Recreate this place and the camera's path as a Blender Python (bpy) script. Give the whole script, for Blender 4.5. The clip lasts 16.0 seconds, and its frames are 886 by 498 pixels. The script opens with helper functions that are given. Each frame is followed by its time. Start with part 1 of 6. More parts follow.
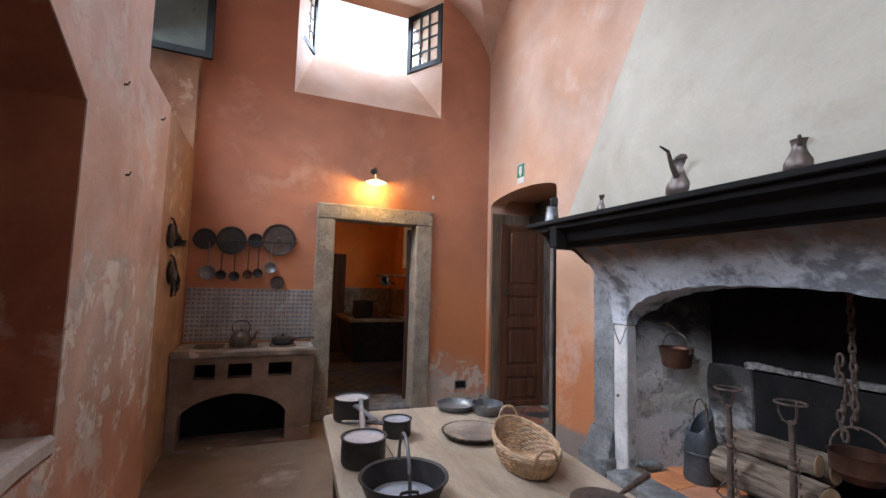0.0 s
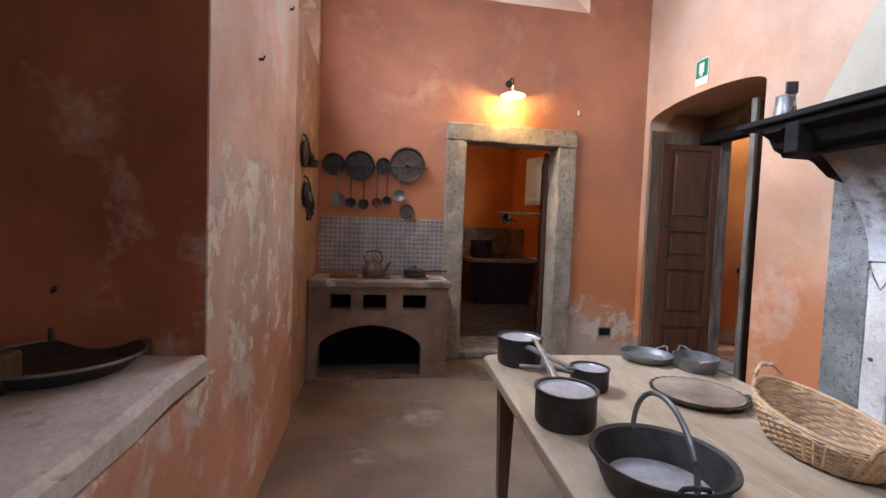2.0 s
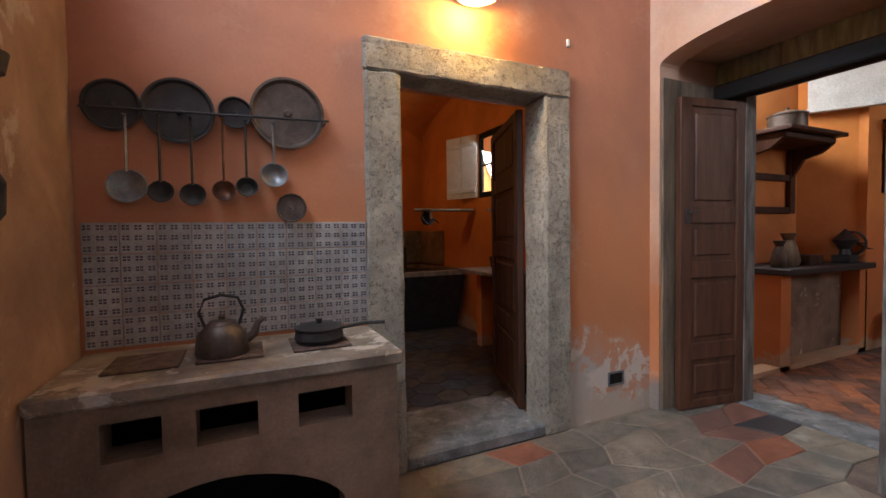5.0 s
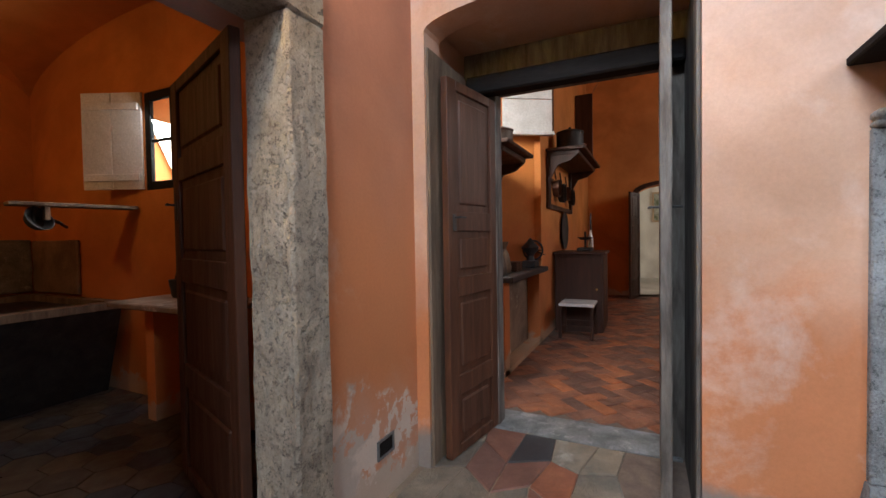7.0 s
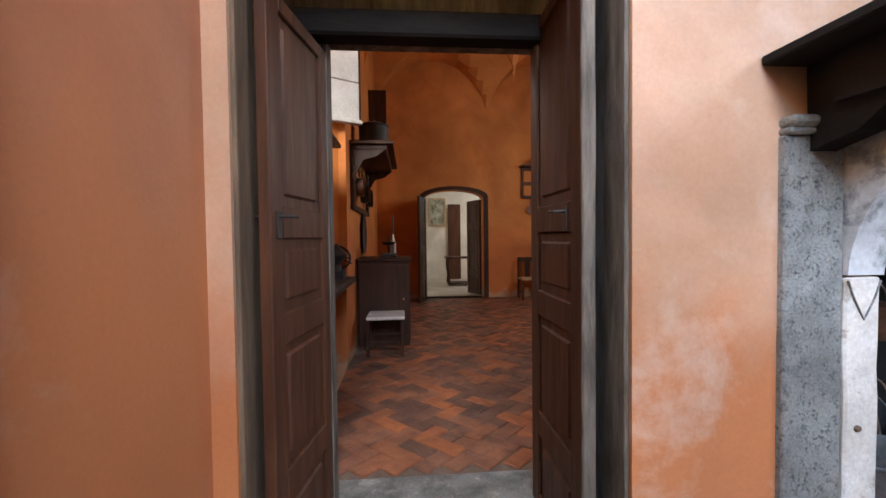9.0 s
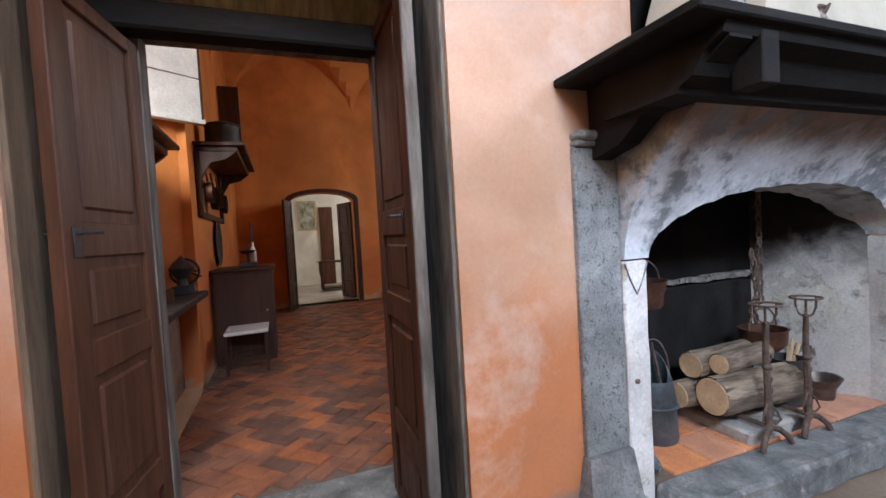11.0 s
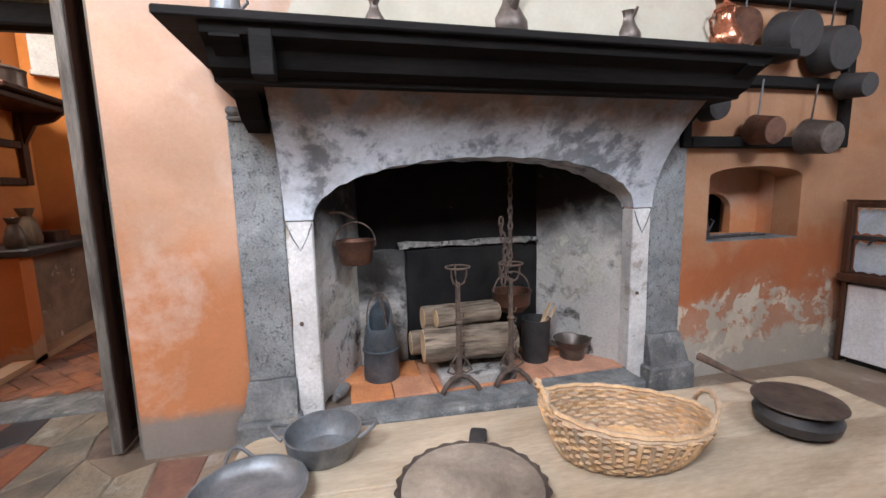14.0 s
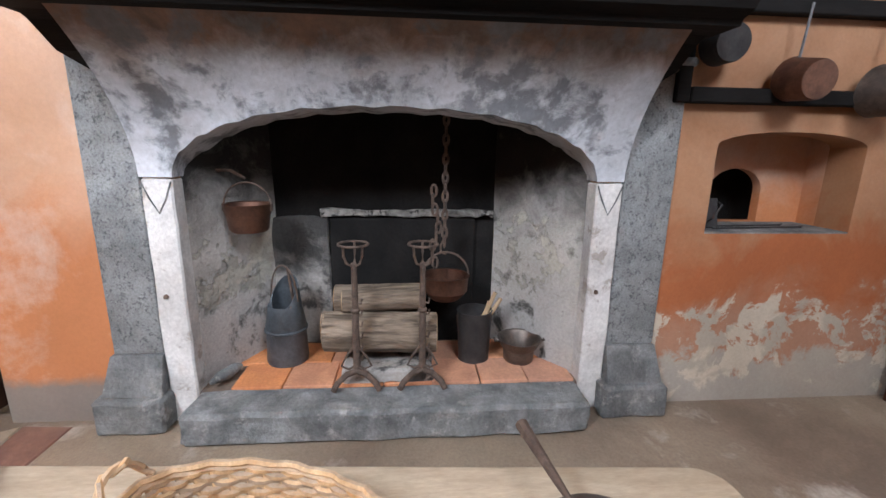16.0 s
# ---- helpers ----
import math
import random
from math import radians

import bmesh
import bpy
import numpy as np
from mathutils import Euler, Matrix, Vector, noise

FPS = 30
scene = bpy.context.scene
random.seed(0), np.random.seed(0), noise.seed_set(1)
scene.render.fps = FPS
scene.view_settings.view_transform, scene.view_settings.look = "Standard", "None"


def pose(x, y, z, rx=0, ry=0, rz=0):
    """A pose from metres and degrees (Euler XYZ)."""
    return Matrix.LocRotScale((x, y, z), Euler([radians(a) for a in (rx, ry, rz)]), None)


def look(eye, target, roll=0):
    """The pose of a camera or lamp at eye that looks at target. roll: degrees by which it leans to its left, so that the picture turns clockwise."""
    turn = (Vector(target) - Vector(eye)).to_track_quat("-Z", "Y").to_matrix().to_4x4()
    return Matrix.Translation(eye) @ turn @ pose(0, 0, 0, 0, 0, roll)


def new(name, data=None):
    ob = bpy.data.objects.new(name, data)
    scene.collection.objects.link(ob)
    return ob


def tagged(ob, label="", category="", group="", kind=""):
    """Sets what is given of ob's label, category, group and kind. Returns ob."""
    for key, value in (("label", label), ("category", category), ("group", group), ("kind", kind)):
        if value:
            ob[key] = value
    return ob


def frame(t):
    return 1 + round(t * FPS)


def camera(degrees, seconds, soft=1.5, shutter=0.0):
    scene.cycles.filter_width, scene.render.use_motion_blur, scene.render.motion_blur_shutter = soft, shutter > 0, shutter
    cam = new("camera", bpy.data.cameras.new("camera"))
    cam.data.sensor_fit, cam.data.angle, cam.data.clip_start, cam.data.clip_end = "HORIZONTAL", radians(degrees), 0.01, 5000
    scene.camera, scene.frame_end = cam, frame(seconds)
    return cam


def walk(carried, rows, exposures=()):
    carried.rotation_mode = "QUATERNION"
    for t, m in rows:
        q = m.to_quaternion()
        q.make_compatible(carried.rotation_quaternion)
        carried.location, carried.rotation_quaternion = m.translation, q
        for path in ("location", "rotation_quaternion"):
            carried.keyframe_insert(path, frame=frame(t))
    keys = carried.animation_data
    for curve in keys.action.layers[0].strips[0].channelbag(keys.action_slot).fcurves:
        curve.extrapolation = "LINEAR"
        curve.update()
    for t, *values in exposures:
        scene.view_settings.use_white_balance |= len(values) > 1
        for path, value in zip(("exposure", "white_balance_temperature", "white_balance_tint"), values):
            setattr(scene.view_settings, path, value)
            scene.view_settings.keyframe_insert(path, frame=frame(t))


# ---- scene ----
cam = camera(91.8, 16.0)
METRES, EYE, TILT, LEAN, TURN = 8.4, 1.49, 0.0, 0.0, -22.4
ROWS = [
    (0.0, 0.0, 0.0, 0.0, -0.13, 4.76, -1.54),
    (0.5, -0.0023, 0.0036, -0.0092, 8.1, 0.21, -1.51),
    (1.0, -0.0146, 0.0168, -0.0155, 10.01, -1.4, -1.54),
    (1.5, -0.0356, 0.0351, -0.018, 10.95, -2.1, -1.82),
    (2.0, -0.0521, 0.065, -0.0216, 13.1, -2.63, -2.14),
    (2.5, -0.0633, 0.0976, -0.0193, 14.39, -2.94, -2.26),
    (3.0, -0.0843, 0.1358, -0.0201, 14.35, -2.9, -1.48),
    (5.5, -0.1295, 0.3224, -0.0188, -12.03, -1.48, 1.05),
    (6.0, -0.1251, 0.3561, -0.0177, -24.29, -1.47, 0.89),
    (6.5, -0.1256, 0.3914, -0.015, -36.22, -1.43, 1.05),
    (7.0, -0.1154, 0.4264, -0.0182, -42.06, -1.53, 0.93),
    (7.5, -0.099, 0.4616, -0.0176, -49.0, -1.96, 0.21),
    (8.0, -0.085, 0.4956, -0.0145, -59.0, -1.96, -0.47),
    (10.5, -0.0511, 0.5314, -0.0128, -83.6, -1.99, 3.53),
    (11.0, -0.065, 0.5024, -0.0122, -88.35, -2.17, 3.33),
    (11.5, -0.0584, 0.4707, -0.0146, -91.79, -2.48, 3.05),
    (12.0, -0.0562, 0.4414, -0.0153, -93.14, -2.72, 3.01),
    (12.5, -0.0761, 0.4042, -0.0165, -90.32, -4.22, 2.8),
    (13.0, -0.0846, 0.3643, -0.018, -87.98, -5.81, 0.74),
    (13.5, -0.0836, 0.3216, -0.0166, -85.6, -7.18, 1.12),
    (14.0, -0.0822, 0.2788, -0.0145, -81.56, -8.04, 1.31),
    (14.5, -0.0568, 0.2437, -0.0157, -79.23, -8.94, -0.06),
    (15.0, -0.0275, 0.2202, -0.016, -76.91, -11.03, -1.02),
    (15.5, -0.0081, 0.1974, -0.0141, -74.42, -12.32, -0.89),
    (16.0, -0.0031, 0.1933, -0.0153, -72.16, -13.12, -0.93),
]
walk(cam, [(t, pose(0, 0, EYE, TILT, LEAN, TURN) @ pose(METRES * x, METRES * y, METRES * z, 90 + pitch, roll, yaw)) for t, x, y, z, yaw, pitch, roll in ROWS],
     exposures=[(0.0, -0.5, 6050, 11), (0.5, -0.35, 6050, 11), (1.0, -0.1, 6050, 11), (3.0, -0.1, 6050, 11), (5.5, -0.3, 5900, 7), (8.0, -0.15, 6200, 8), (10.5, 0.0, 5850, 8), (12.5, 0.0, 6100, 8.5), (14.5, 0.1, 6500, 10), (16.0, 0.15, 6500, 10)])

# ---- light ----
world = bpy.data.worlds.new("sky")
scene.world = world
world.use_nodes = True
wn = world.node_tree.nodes
sky = wn.new("ShaderNodeTexSky")
sky.sky_type, sky.sun_disc, sky.sun_elevation, sky.sun_rotation = "NISHITA", False, radians(48), radians(250)
wn["Background"].inputs[1].default_value = 0.12
world.node_tree.links.new(sky.outputs[0], wn["Background"].inputs[0])


def lamp(name, kind, energy, colour, m, size=1.0, size_y=None, angle=None, spread=None):
    data = bpy.data.lights.new(name, kind)
    data.energy, data.color = energy, colour
    if kind == "AREA":
        data.shape, data.size, data.size_y = "RECTANGLE", size, size_y or size
        if spread:
            data.spread = radians(spread)
    if kind == "POINT":
        data.shadow_soft_size = size
    if kind == "SUN":
        data.angle = radians(angle)
    ob = new(name, data)
    ob.matrix_world = m
    return ob


DAY = (0.77, 0.86, 1.0)
lamp("overcast_sun", "SUN", 0.8, (1.0, 0.97, 0.92), look((0, 0, 20), (6, -8, 0)), angle=15)
lamp("daylight_window_north", "AREA", 95, DAY, look((1.03, 5.52, 4.7), (1.03, 3.0, 2.9)), 1.15, 0.72)
lamp("daylight_window_west", "AREA", 132, DAY, look((-1.24, 3.8, 4.0), (2.2, 2.2, 1.0)), 1.3, 1.0, spread=115)
lamp("daylight_window_west_back", "AREA", 215, DAY, look((-1.2, 0.3, 3.95), (2.3, 1.7, 0.9)), 1.4, 1.1)
# added frontal fill at an invented opening in the unseen south wall
lamp("fill_south", "AREA", 20, DAY, look((0.4, -3.3, 1.9), (0.8, 2.0, 1.0)), 1.2, 1.6)
lamp("daylight_scullery", "AREA", 16, (1, 0.95, 0.88), look((2.765, 7.2, 2.19), (1.2, 7.4, 1.5)), 0.62, 0.75)
lamp("daylight_kitchen", "AREA", 70, (1, 0.96, 0.9), look((4.15, 5.33, 3.1), (5.6, 4.0, 1.2)), 0.5, 0.8)
# added fill that brightens the kitchen from an unseen opening
lamp("fill_kitchen_south", "AREA", 62, (1, 0.95, 0.88), look((7.4, 0.06, 3.0), (7.4, 4.0, 1.8)), 2.2, 1.4)
# added fill inside the parlour, which is built without a window
lamp("fill_parlour", "AREA", 95, (1, 0.98, 0.94), look((12.6, 0.2, 2.3), (12.8, 4.0, 1.2)), 1.6, 1.8)
lamp("wall_lamp_bulb", "POINT", 32, (1.0, 0.55, 0.12), pose(1.11, 4.74, 2.59), 0.03)
lamp("scullery_bulb", "POINT", 22, (1.0, 0.6, 0.2), pose(0.35, 7.6, 2.55), 0.05)


# ---- materials ----
def mat(name, a, b=None, scale=4.0, rough=0.8, metal=0.0, bump=0.25, fine=60.0, patch=None, patch_at=0.62, patch_scale=3.0,
        low=None, low_z=0.9, low_soft=0.5, skirt=None, skirt_z=0.2, stretch=(1, 1, 1), obj=False, rand=0.0, emit=0.0, coat=0.0, spec=0.5, grit=0.5, patch_soft=0.05, wave=1.1,
        skirt_wave=0.75, flake=None, flake_z=(0.6, 1.7), flake_at=0.5, flake_scale=7.0):
    """A surface: two tones in broad clouds, fine grain, worn patches, a second colour below a height and a skirting band."""
    m = bpy.data.materials.new(name)
    m.use_nodes = True
    nt = m.node_tree
    N, L = nt.nodes, nt.links
    P = N["Principled BSDF"]
    P.inputs["Roughness"].default_value, P.inputs["Metallic"].default_value = rough, metal
    P.inputs["Specular IOR Level"].default_value, P.inputs["Coat Weight"].default_value = spec, coat

    def node(kind, **inputs):
        n = N.new(kind)
        for k, v in inputs.items():
            n.inputs[k].default_value = v
        return n
    if obj:
        src = N.new("ShaderNodeTexCoord").outputs["Object"]
    else:
        src = N.new("ShaderNodeNewGeometry").outputs["Position"]
    mp = node("ShaderNodeMapping")
    mp.inputs["Scale"].default_value = stretch
    L.new(src, mp.inputs[0])
    vec = mp.outputs[0]

    def noise_tex(sc, detail=6.0, rough_=0.6, dist=0.0):
        n = node("ShaderNodeTexNoise", Scale=sc, Detail=detail, Roughness=rough_, Distortion=dist)
        L.new(vec, n.inputs["Vector"])
        return n.outputs["Fac"]

    def ramp(fac, lo, hi):
        r = N.new("ShaderNodeMapRange")
        r.inputs[1].default_value, r.inputs[2].default_value = lo, hi
        L.new(fac, r.inputs[0])
        return r.outputs[0]

    def mix(fac, c1, c2, mode="MIX"):
        n = N.new("ShaderNodeMix")
        n.data_type, n.blend_type = "RGBA", mode
        for i, c in ((0, fac), (6, c1), (7, c2)):
            if hasattr(c, "links"):
                L.new(c, n.inputs[i])
            else:
                n.inputs[i].default_value = c if i == 0 else (*c, 1)
        return n.outputs[2]

    def arith(op, x, y):
        n = N.new("ShaderNodeMath")
        n.operation = op
        for i, c in ((0, x), (1, y)):
            if hasattr(c, "links"):
                L.new(c, n.inputs[i])
            else:
                n.inputs[i].default_value = c
        return n.outputs[0]
    b = b or tuple(0.7 * c for c in a)
    cloud = noise_tex(scale, 8, 0.62, 0.4)
    col = mix(ramp(cloud, 0.36, 0.64), a, b)
    if low or skirt or flake:
        sep = N.new("ShaderNodeSeparateXYZ")
        L.new(src, sep.inputs[0])
        wob = arith("ADD", sep.outputs[2], arith("MULTIPLY", arith("SUBTRACT", noise_tex(1.7 if wave > 1 else 5.0, 6, 0.65, 0.6), 0.5), wave))
        if low:
            col = mix(ramp(wob, low_z + low_soft / 2, low_z - low_soft / 2), col, low)
    if patch:
        pn = noise_tex(patch_scale, 12, 0.66, 0.25)
        broad = arith("MULTIPLY", arith("SUBTRACT", noise_tex(patch_scale * 0.3 + 0.15, 3, 0.5, 0.2), 0.5), 0.55)
        pf = ramp(arith("ADD", pn, broad), patch_at, patch_at + patch_soft)
        col = mix(pf, col, patch)
    if skirt:
        wob2 = arith("ADD", sep.outputs[2], arith("MULTIPLY", arith("SUBTRACT", noise_tex(5.0, 10, 0.68, 0.2), 0.5), skirt_wave))
        col = mix(ramp(wob2, skirt_z + 0.03, skirt_z - 0.03), col, skirt)
    if flake:
        band = arith("MULTIPLY", ramp(wob, flake_z[0] - 0.12, flake_z[0] + 0.12), ramp(wob, flake_z[1] + 0.15, flake_z[1] - 0.15))
        torn = arith("ADD", noise_tex(flake_scale, 10, 0.68, 0.35), arith("MULTIPLY", arith("SUBTRACT", noise_tex(flake_scale * 0.28, 3, 0.5, 0.6), 0.5), 0.6))
        ff = arith("MULTIPLY", ramp(torn, flake_at, flake_at + 0.02), ramp(band, 0.3, 0.5))
        under = mix(ramp(noise_tex(flake_scale * 0.5, 6, 0.6, 0.8), 0.5, 0.56), flake, tuple(0.7 * c + 0.03 for c in flake))
        col = mix(ff, mix(arith("MULTIPLY", band, 0.35), col, tuple(0.8 * c for c in flake)), under)
    stain = noise_tex(scale * 0.4 + 0.2, 4, 0.55, 0.8)
    col = mix(0.8, col, mix(1.0, col, mix(ramp(stain, 0.35, 0.65), (0.74, 0.72, 0.7), (1.12, 1.12, 1.12)), "MULTIPLY"))
    grain = noise_tex(fine, 5, 0.7)
    col = mix(grit, col, mix(1.0, col, mix(ramp(grain, 0.3, 0.7), (0.62, 0.6, 0.58), (1.25, 1.25, 1.25)), "MULTIPLY"))
    if rand:
        oi = N.new("ShaderNodeObjectInfo")
        gi = N.new("ShaderNodeNewGeometry")
        rr = arith("FRACT", arith("ADD", oi.outputs["Random"], gi.outputs["Random Per Island"]), 0.0)
        hsv = node("ShaderNodeHueSaturation")
        L.new(col, hsv.inputs["Color"])
        L.new(arith("ADD", arith("MULTIPLY", rr, 2 * rand), 1 - rand), hsv.inputs["Value"])
        L.new(arith("ADD", arith("MULTIPLY", rr, 0.3), 0.8), hsv.inputs["Saturation"])
        col = hsv.outputs[0]
    L.new(col, P.inputs["Base Color"])
    rv = arith("ADD", arith("MULTIPLY", arith("SUBTRACT", cloud, 0.5), 0.5), rough)
    L.new(rv, P.inputs["Roughness"])
    if bump:
        h = arith("ADD", arith("MULTIPLY", cloud, 1.0), arith("MULTIPLY", grain, 0.7 * grit))
        if patch:
            h = arith("SUBTRACT", h, arith("MULTIPLY", pf, 0.25))
        if flake:
            h = arith("SUBTRACT", h, arith("MULTIPLY", ff, 0.5))
        bn = node("ShaderNodeBump", Strength=bump, Distance=0.03)
        L.new(h, bn.inputs["Height"])
        L.new(bn.outputs[0], P.inputs["Normal"])
    if emit:
        P.inputs["Emission Color"].default_value, P.inputs["Emission Strength"].default_value = (*a, 1), emit
    return m


PLASTER_E = mat("ochre_plaster_east", (0.58, 0.385, 0.28), (0.53, 0.3, 0.18), 1.1, 0.65, low=(0.52, 0.2, 0.08), low_z=1.12, low_soft=0.4, skirt=(0.24, 0.2, 0.17), skirt_z=0.22, skirt_wave=0.12, patch=(0.62, 0.46, 0.37), patch_at=0.57, patch_scale=2.3, bump=0.14, grit=0.2, patch_soft=0.22)
PLASTER_S = mat("peeling_plaster", (0.43, 0.24, 0.135), (0.36, 0.17, 0.08), 1.4, 0.75, low=(0.36, 0.11, 0.036), low_z=1.0, low_soft=0.22, patch=(0.48, 0.3, 0.18), patch_at=0.66, patch_scale=2, patch_soft=0.2, skirt=(0.36, 0.32, 0.27), skirt_z=0.26, bump=0.3, grit=0.25, flake=(0.52, 0.45, 0.35), flake_z=(0.14, 0.58), flake_at=0.5, flake_scale=5.0)
PLASTER_N = mat("terracotta_plaster", (0.5, 0.22, 0.125), (0.4, 0.17, 0.1), 1.2, 0.65, patch=(0.56, 0.33, 0.22), patch_at=0.62, patch_scale=2.4, low=(0.52, 0.2, 0.08), low_z=1.7, low_soft=1.0, skirt=(0.44, 0.35, 0.27), skirt_z=0.2, flake=(0.56, 0.47, 0.39), flake_z=(0.05, 0.5), flake_at=0.52, flake_scale=4.0, bump=0.12, grit=0.16, patch_soft=0.22)
PLASTER_W = mat("flaking_pink_plaster", (0.7, 0.53, 0.46), (0.62, 0.39, 0.3), 2.4, 0.75, patch=(0.7, 0.62, 0.57), patch_at=0.56, patch_scale=3.0, patch_soft=0.12, low=(0.57, 0.3, 0.2), low_z=1.0, low_soft=0.5, bump=0.4, grit=0.2, flake=(0.8, 0.76, 0.7), flake_z=(0.75, 1.5), flake_at=0.5, flake_scale=7.5)
# ochre paint, darkened because the corner gets less light than the pier
PLASTER_WC = mat("dim_ochre_plaster", (0.450, 0.285, 0.177), (0.322, 0.192, 0.128), 3.0, 0.75, patch=(0.524, 0.409, 0.293), patch_at=0.6, patch_scale=4, grit=0.16)
NICHE_RED = mat("dark_red_plaster", (0.4, 0.14, 0.065), (0.26, 0.08, 0.04), 1.6, 0.8, patch=(0.5, 0.33, 0.23), patch_at=0.56, patch_scale=2.6, grit=0.16, patch_soft=0.12)
PLASTER_K = mat("orange_kitchen_plaster", (0.72, 0.28, 0.065), (0.6, 0.21, 0.045), 1.4, 0.75, low=(0.56, 0.18, 0.045), low_z=1.4, skirt=(0.48, 0.31, 0.19), skirt_z=0.15, bump=0.12, grit=0.16, patch_soft=0.2)
PLASTER_C = mat("vault_plaster", (0.62, 0.44, 0.33), (0.54, 0.34, 0.23), 1.2, 0.8, bump=0.12, grit=0.16)
CREAM = mat("cream_hood_plaster", (0.43, 0.395, 0.315), (0.37, 0.335, 0.26), 1.3, 0.85, patch=(0.31, 0.265, 0.2), patch_at=0.58, bump=0.12, grit=0.16, patch_soft=0.25)
WHITE = mat("pale_room_plaster", (0.8, 0.77, 0.68), (0.74, 0.7, 0.6), 1.5, 0.85)
WHITEWASH = mat("worn_whitewash", (0.72, 0.7, 0.67), (0.55, 0.53, 0.51), 5, 0.85, patch=(0.42, 0.38, 0.34), patch_at=0.62, patch_scale=8)
GRANITE = mat("speckled_granite", (0.47, 0.42, 0.33), (0.36, 0.32, 0.26), 7, 0.85, bump=1.0, fine=90, patch=(0.2, 0.18, 0.15), patch_at=0.53, patch_scale=110, patch_soft=0.15)
SLATE = mat("grey_stone", (0.29, 0.295, 0.29), (0.13, 0.135, 0.135), 7, 0.8, bump=0.9, fine=70, patch=(0.44, 0.43, 0.41), patch_at=0.58, patch_scale=13, patch_soft=0.12, grit=0.7)
PILASTER = mat("speckled_grey_granite", (0.34, 0.35, 0.35), (0.24, 0.25, 0.25), 6, 0.85, bump=0.8, fine=100, patch=(0.13, 0.135, 0.14), patch_at=0.53, patch_scale=80, patch_soft=0.14, grit=0.7)
# brown above z 1.7 paints the mantel's shadow together with soot
LINTEL = mat("grey_plaster_soot_and_shade", (0.16, 0.125, 0.105), (0.3, 0.2, 0.15), 4.5, 0.8, bump=0.35, low=(0.52, 0.54, 0.57), low_z=1.7, low_soft=0.12, wave=0.25, patch=(0.2, 0.21, 0.225), patch_at=0.49, patch_scale=7, patch_soft=0.12, grit=0.45, fine=30)
# soot black of the firebox; also the black in stove, oven and lid holes
SOOT_AND_DARK = mat("soot_and_recess_black", (0.01, 0.0095, 0.009), (0.02, 0.018, 0.017), 4, 0.95, bump=0.5, spec=0.1)
FIREWALL = mat("scorched_whitewash", (0.012, 0.011, 0.01), (0.03, 0.026, 0.023), 3.0, 0.9, bump=0.9, low=(0.56, 0.53, 0.5), low_z=1.02, low_soft=0.45, wave=0.5, patch=(0.1, 0.095, 0.085), patch_at=0.57, patch_scale=6, patch_soft=0.1, flake=(0.5, 0.47, 0.4), flake_z=(0.6, 0.95), flake_at=0.54, flake_scale=10)
FIREBACK_WALL = mat("smoked_back_plaster", (0.03, 0.028, 0.026), (0.06, 0.055, 0.05), 4.0, 0.9, bump=0.8, low=(0.4, 0.37, 0.34), low_z=0.62, low_soft=0.3, patch=(0.08, 0.075, 0.07), patch_at=0.52, patch_scale=7, patch_soft=0.1)
FIREBACK_LEDGE = mat("crumbling_plaster", (0.3, 0.28, 0.25), (0.1, 0.09, 0.08), 14, 0.9, bump=0.8, patch=(0.04, 0.036, 0.033), patch_at=0.54, patch_scale=16)
DUSTYGLASS = mat("dusty_window_glass", (0.09, 0.115, 0.1), (0.06, 0.08, 0.07), 3, 0.3, bump=0)
FLOOR = mat("worn_stone_floor", (0.3, 0.235, 0.17), (0.17, 0.125, 0.09), 1.3, 0.5, bump=0.25, patch=(0.46, 0.41, 0.35), patch_at=0.58, patch_scale=2.2, patch_soft=0.15)
FLAG = mat("flagstone", (0.25, 0.205, 0.15), (0.14, 0.125, 0.1), 5, 0.5, bump=0.9, rand=0.4, patch=(0.34, 0.31, 0.26), patch_at=0.6, patch_scale=4, patch_soft=0.12)
FLAG_RED = mat("red_flagstone", (0.27, 0.115, 0.07), (0.19, 0.08, 0.05), 4, 0.6, bump=0.3, rand=0.25)
FLAG_DARK = mat("dark_flagstone", (0.04, 0.04, 0.045), (0.06, 0.06, 0.06), 4, 0.5, bump=0.2)
BRICK = mat("herringbone_brick", (0.3, 0.12, 0.062), (0.17, 0.068, 0.038), 6, 0.5, bump=0.5, rand=0.5)
TERRA = mat("terracotta_tile", (0.66, 0.27, 0.11), (0.52, 0.2, 0.09), 6, 0.75, bump=0.25, rand=0.15, patch=(0.3, 0.2, 0.15), patch_at=0.66)
HEX_A = mat("blue_grey_cement_tile", (0.05, 0.065, 0.09), (0.03, 0.035, 0.045), 7, 0.45, bump=0.15, rand=0.3)
HEX_B = mat("ochre_cement_tile", (0.095, 0.075, 0.055), (0.06, 0.045, 0.03), 7, 0.5, bump=0.15, rand=0.3)
MORTAR = mat("mortar", (0.2, 0.14, 0.1), (0.14, 0.1, 0.08), 9, 0.95, bump=0.4)
BLACKWOOD = mat("black_painted_wood", (0.01, 0.0092, 0.0088), (0.02, 0.018, 0.017), 6, 0.75, bump=0.3, stretch=(1, 0.2, 1), spec=0.08)
DOORWOOD = mat("dark_walnut_door", (0.075, 0.03, 0.016), (0.042, 0.018, 0.01), 5, 0.5, bump=0.15, stretch=(3, 3, 0.3), spec=0.3)
DOORWOOD2 = mat("brown_door_wood", (0.12, 0.05, 0.026), (0.07, 0.029, 0.016), 5, 0.5, bump=0.12, stretch=(3, 3, 0.3), spec=0.3)
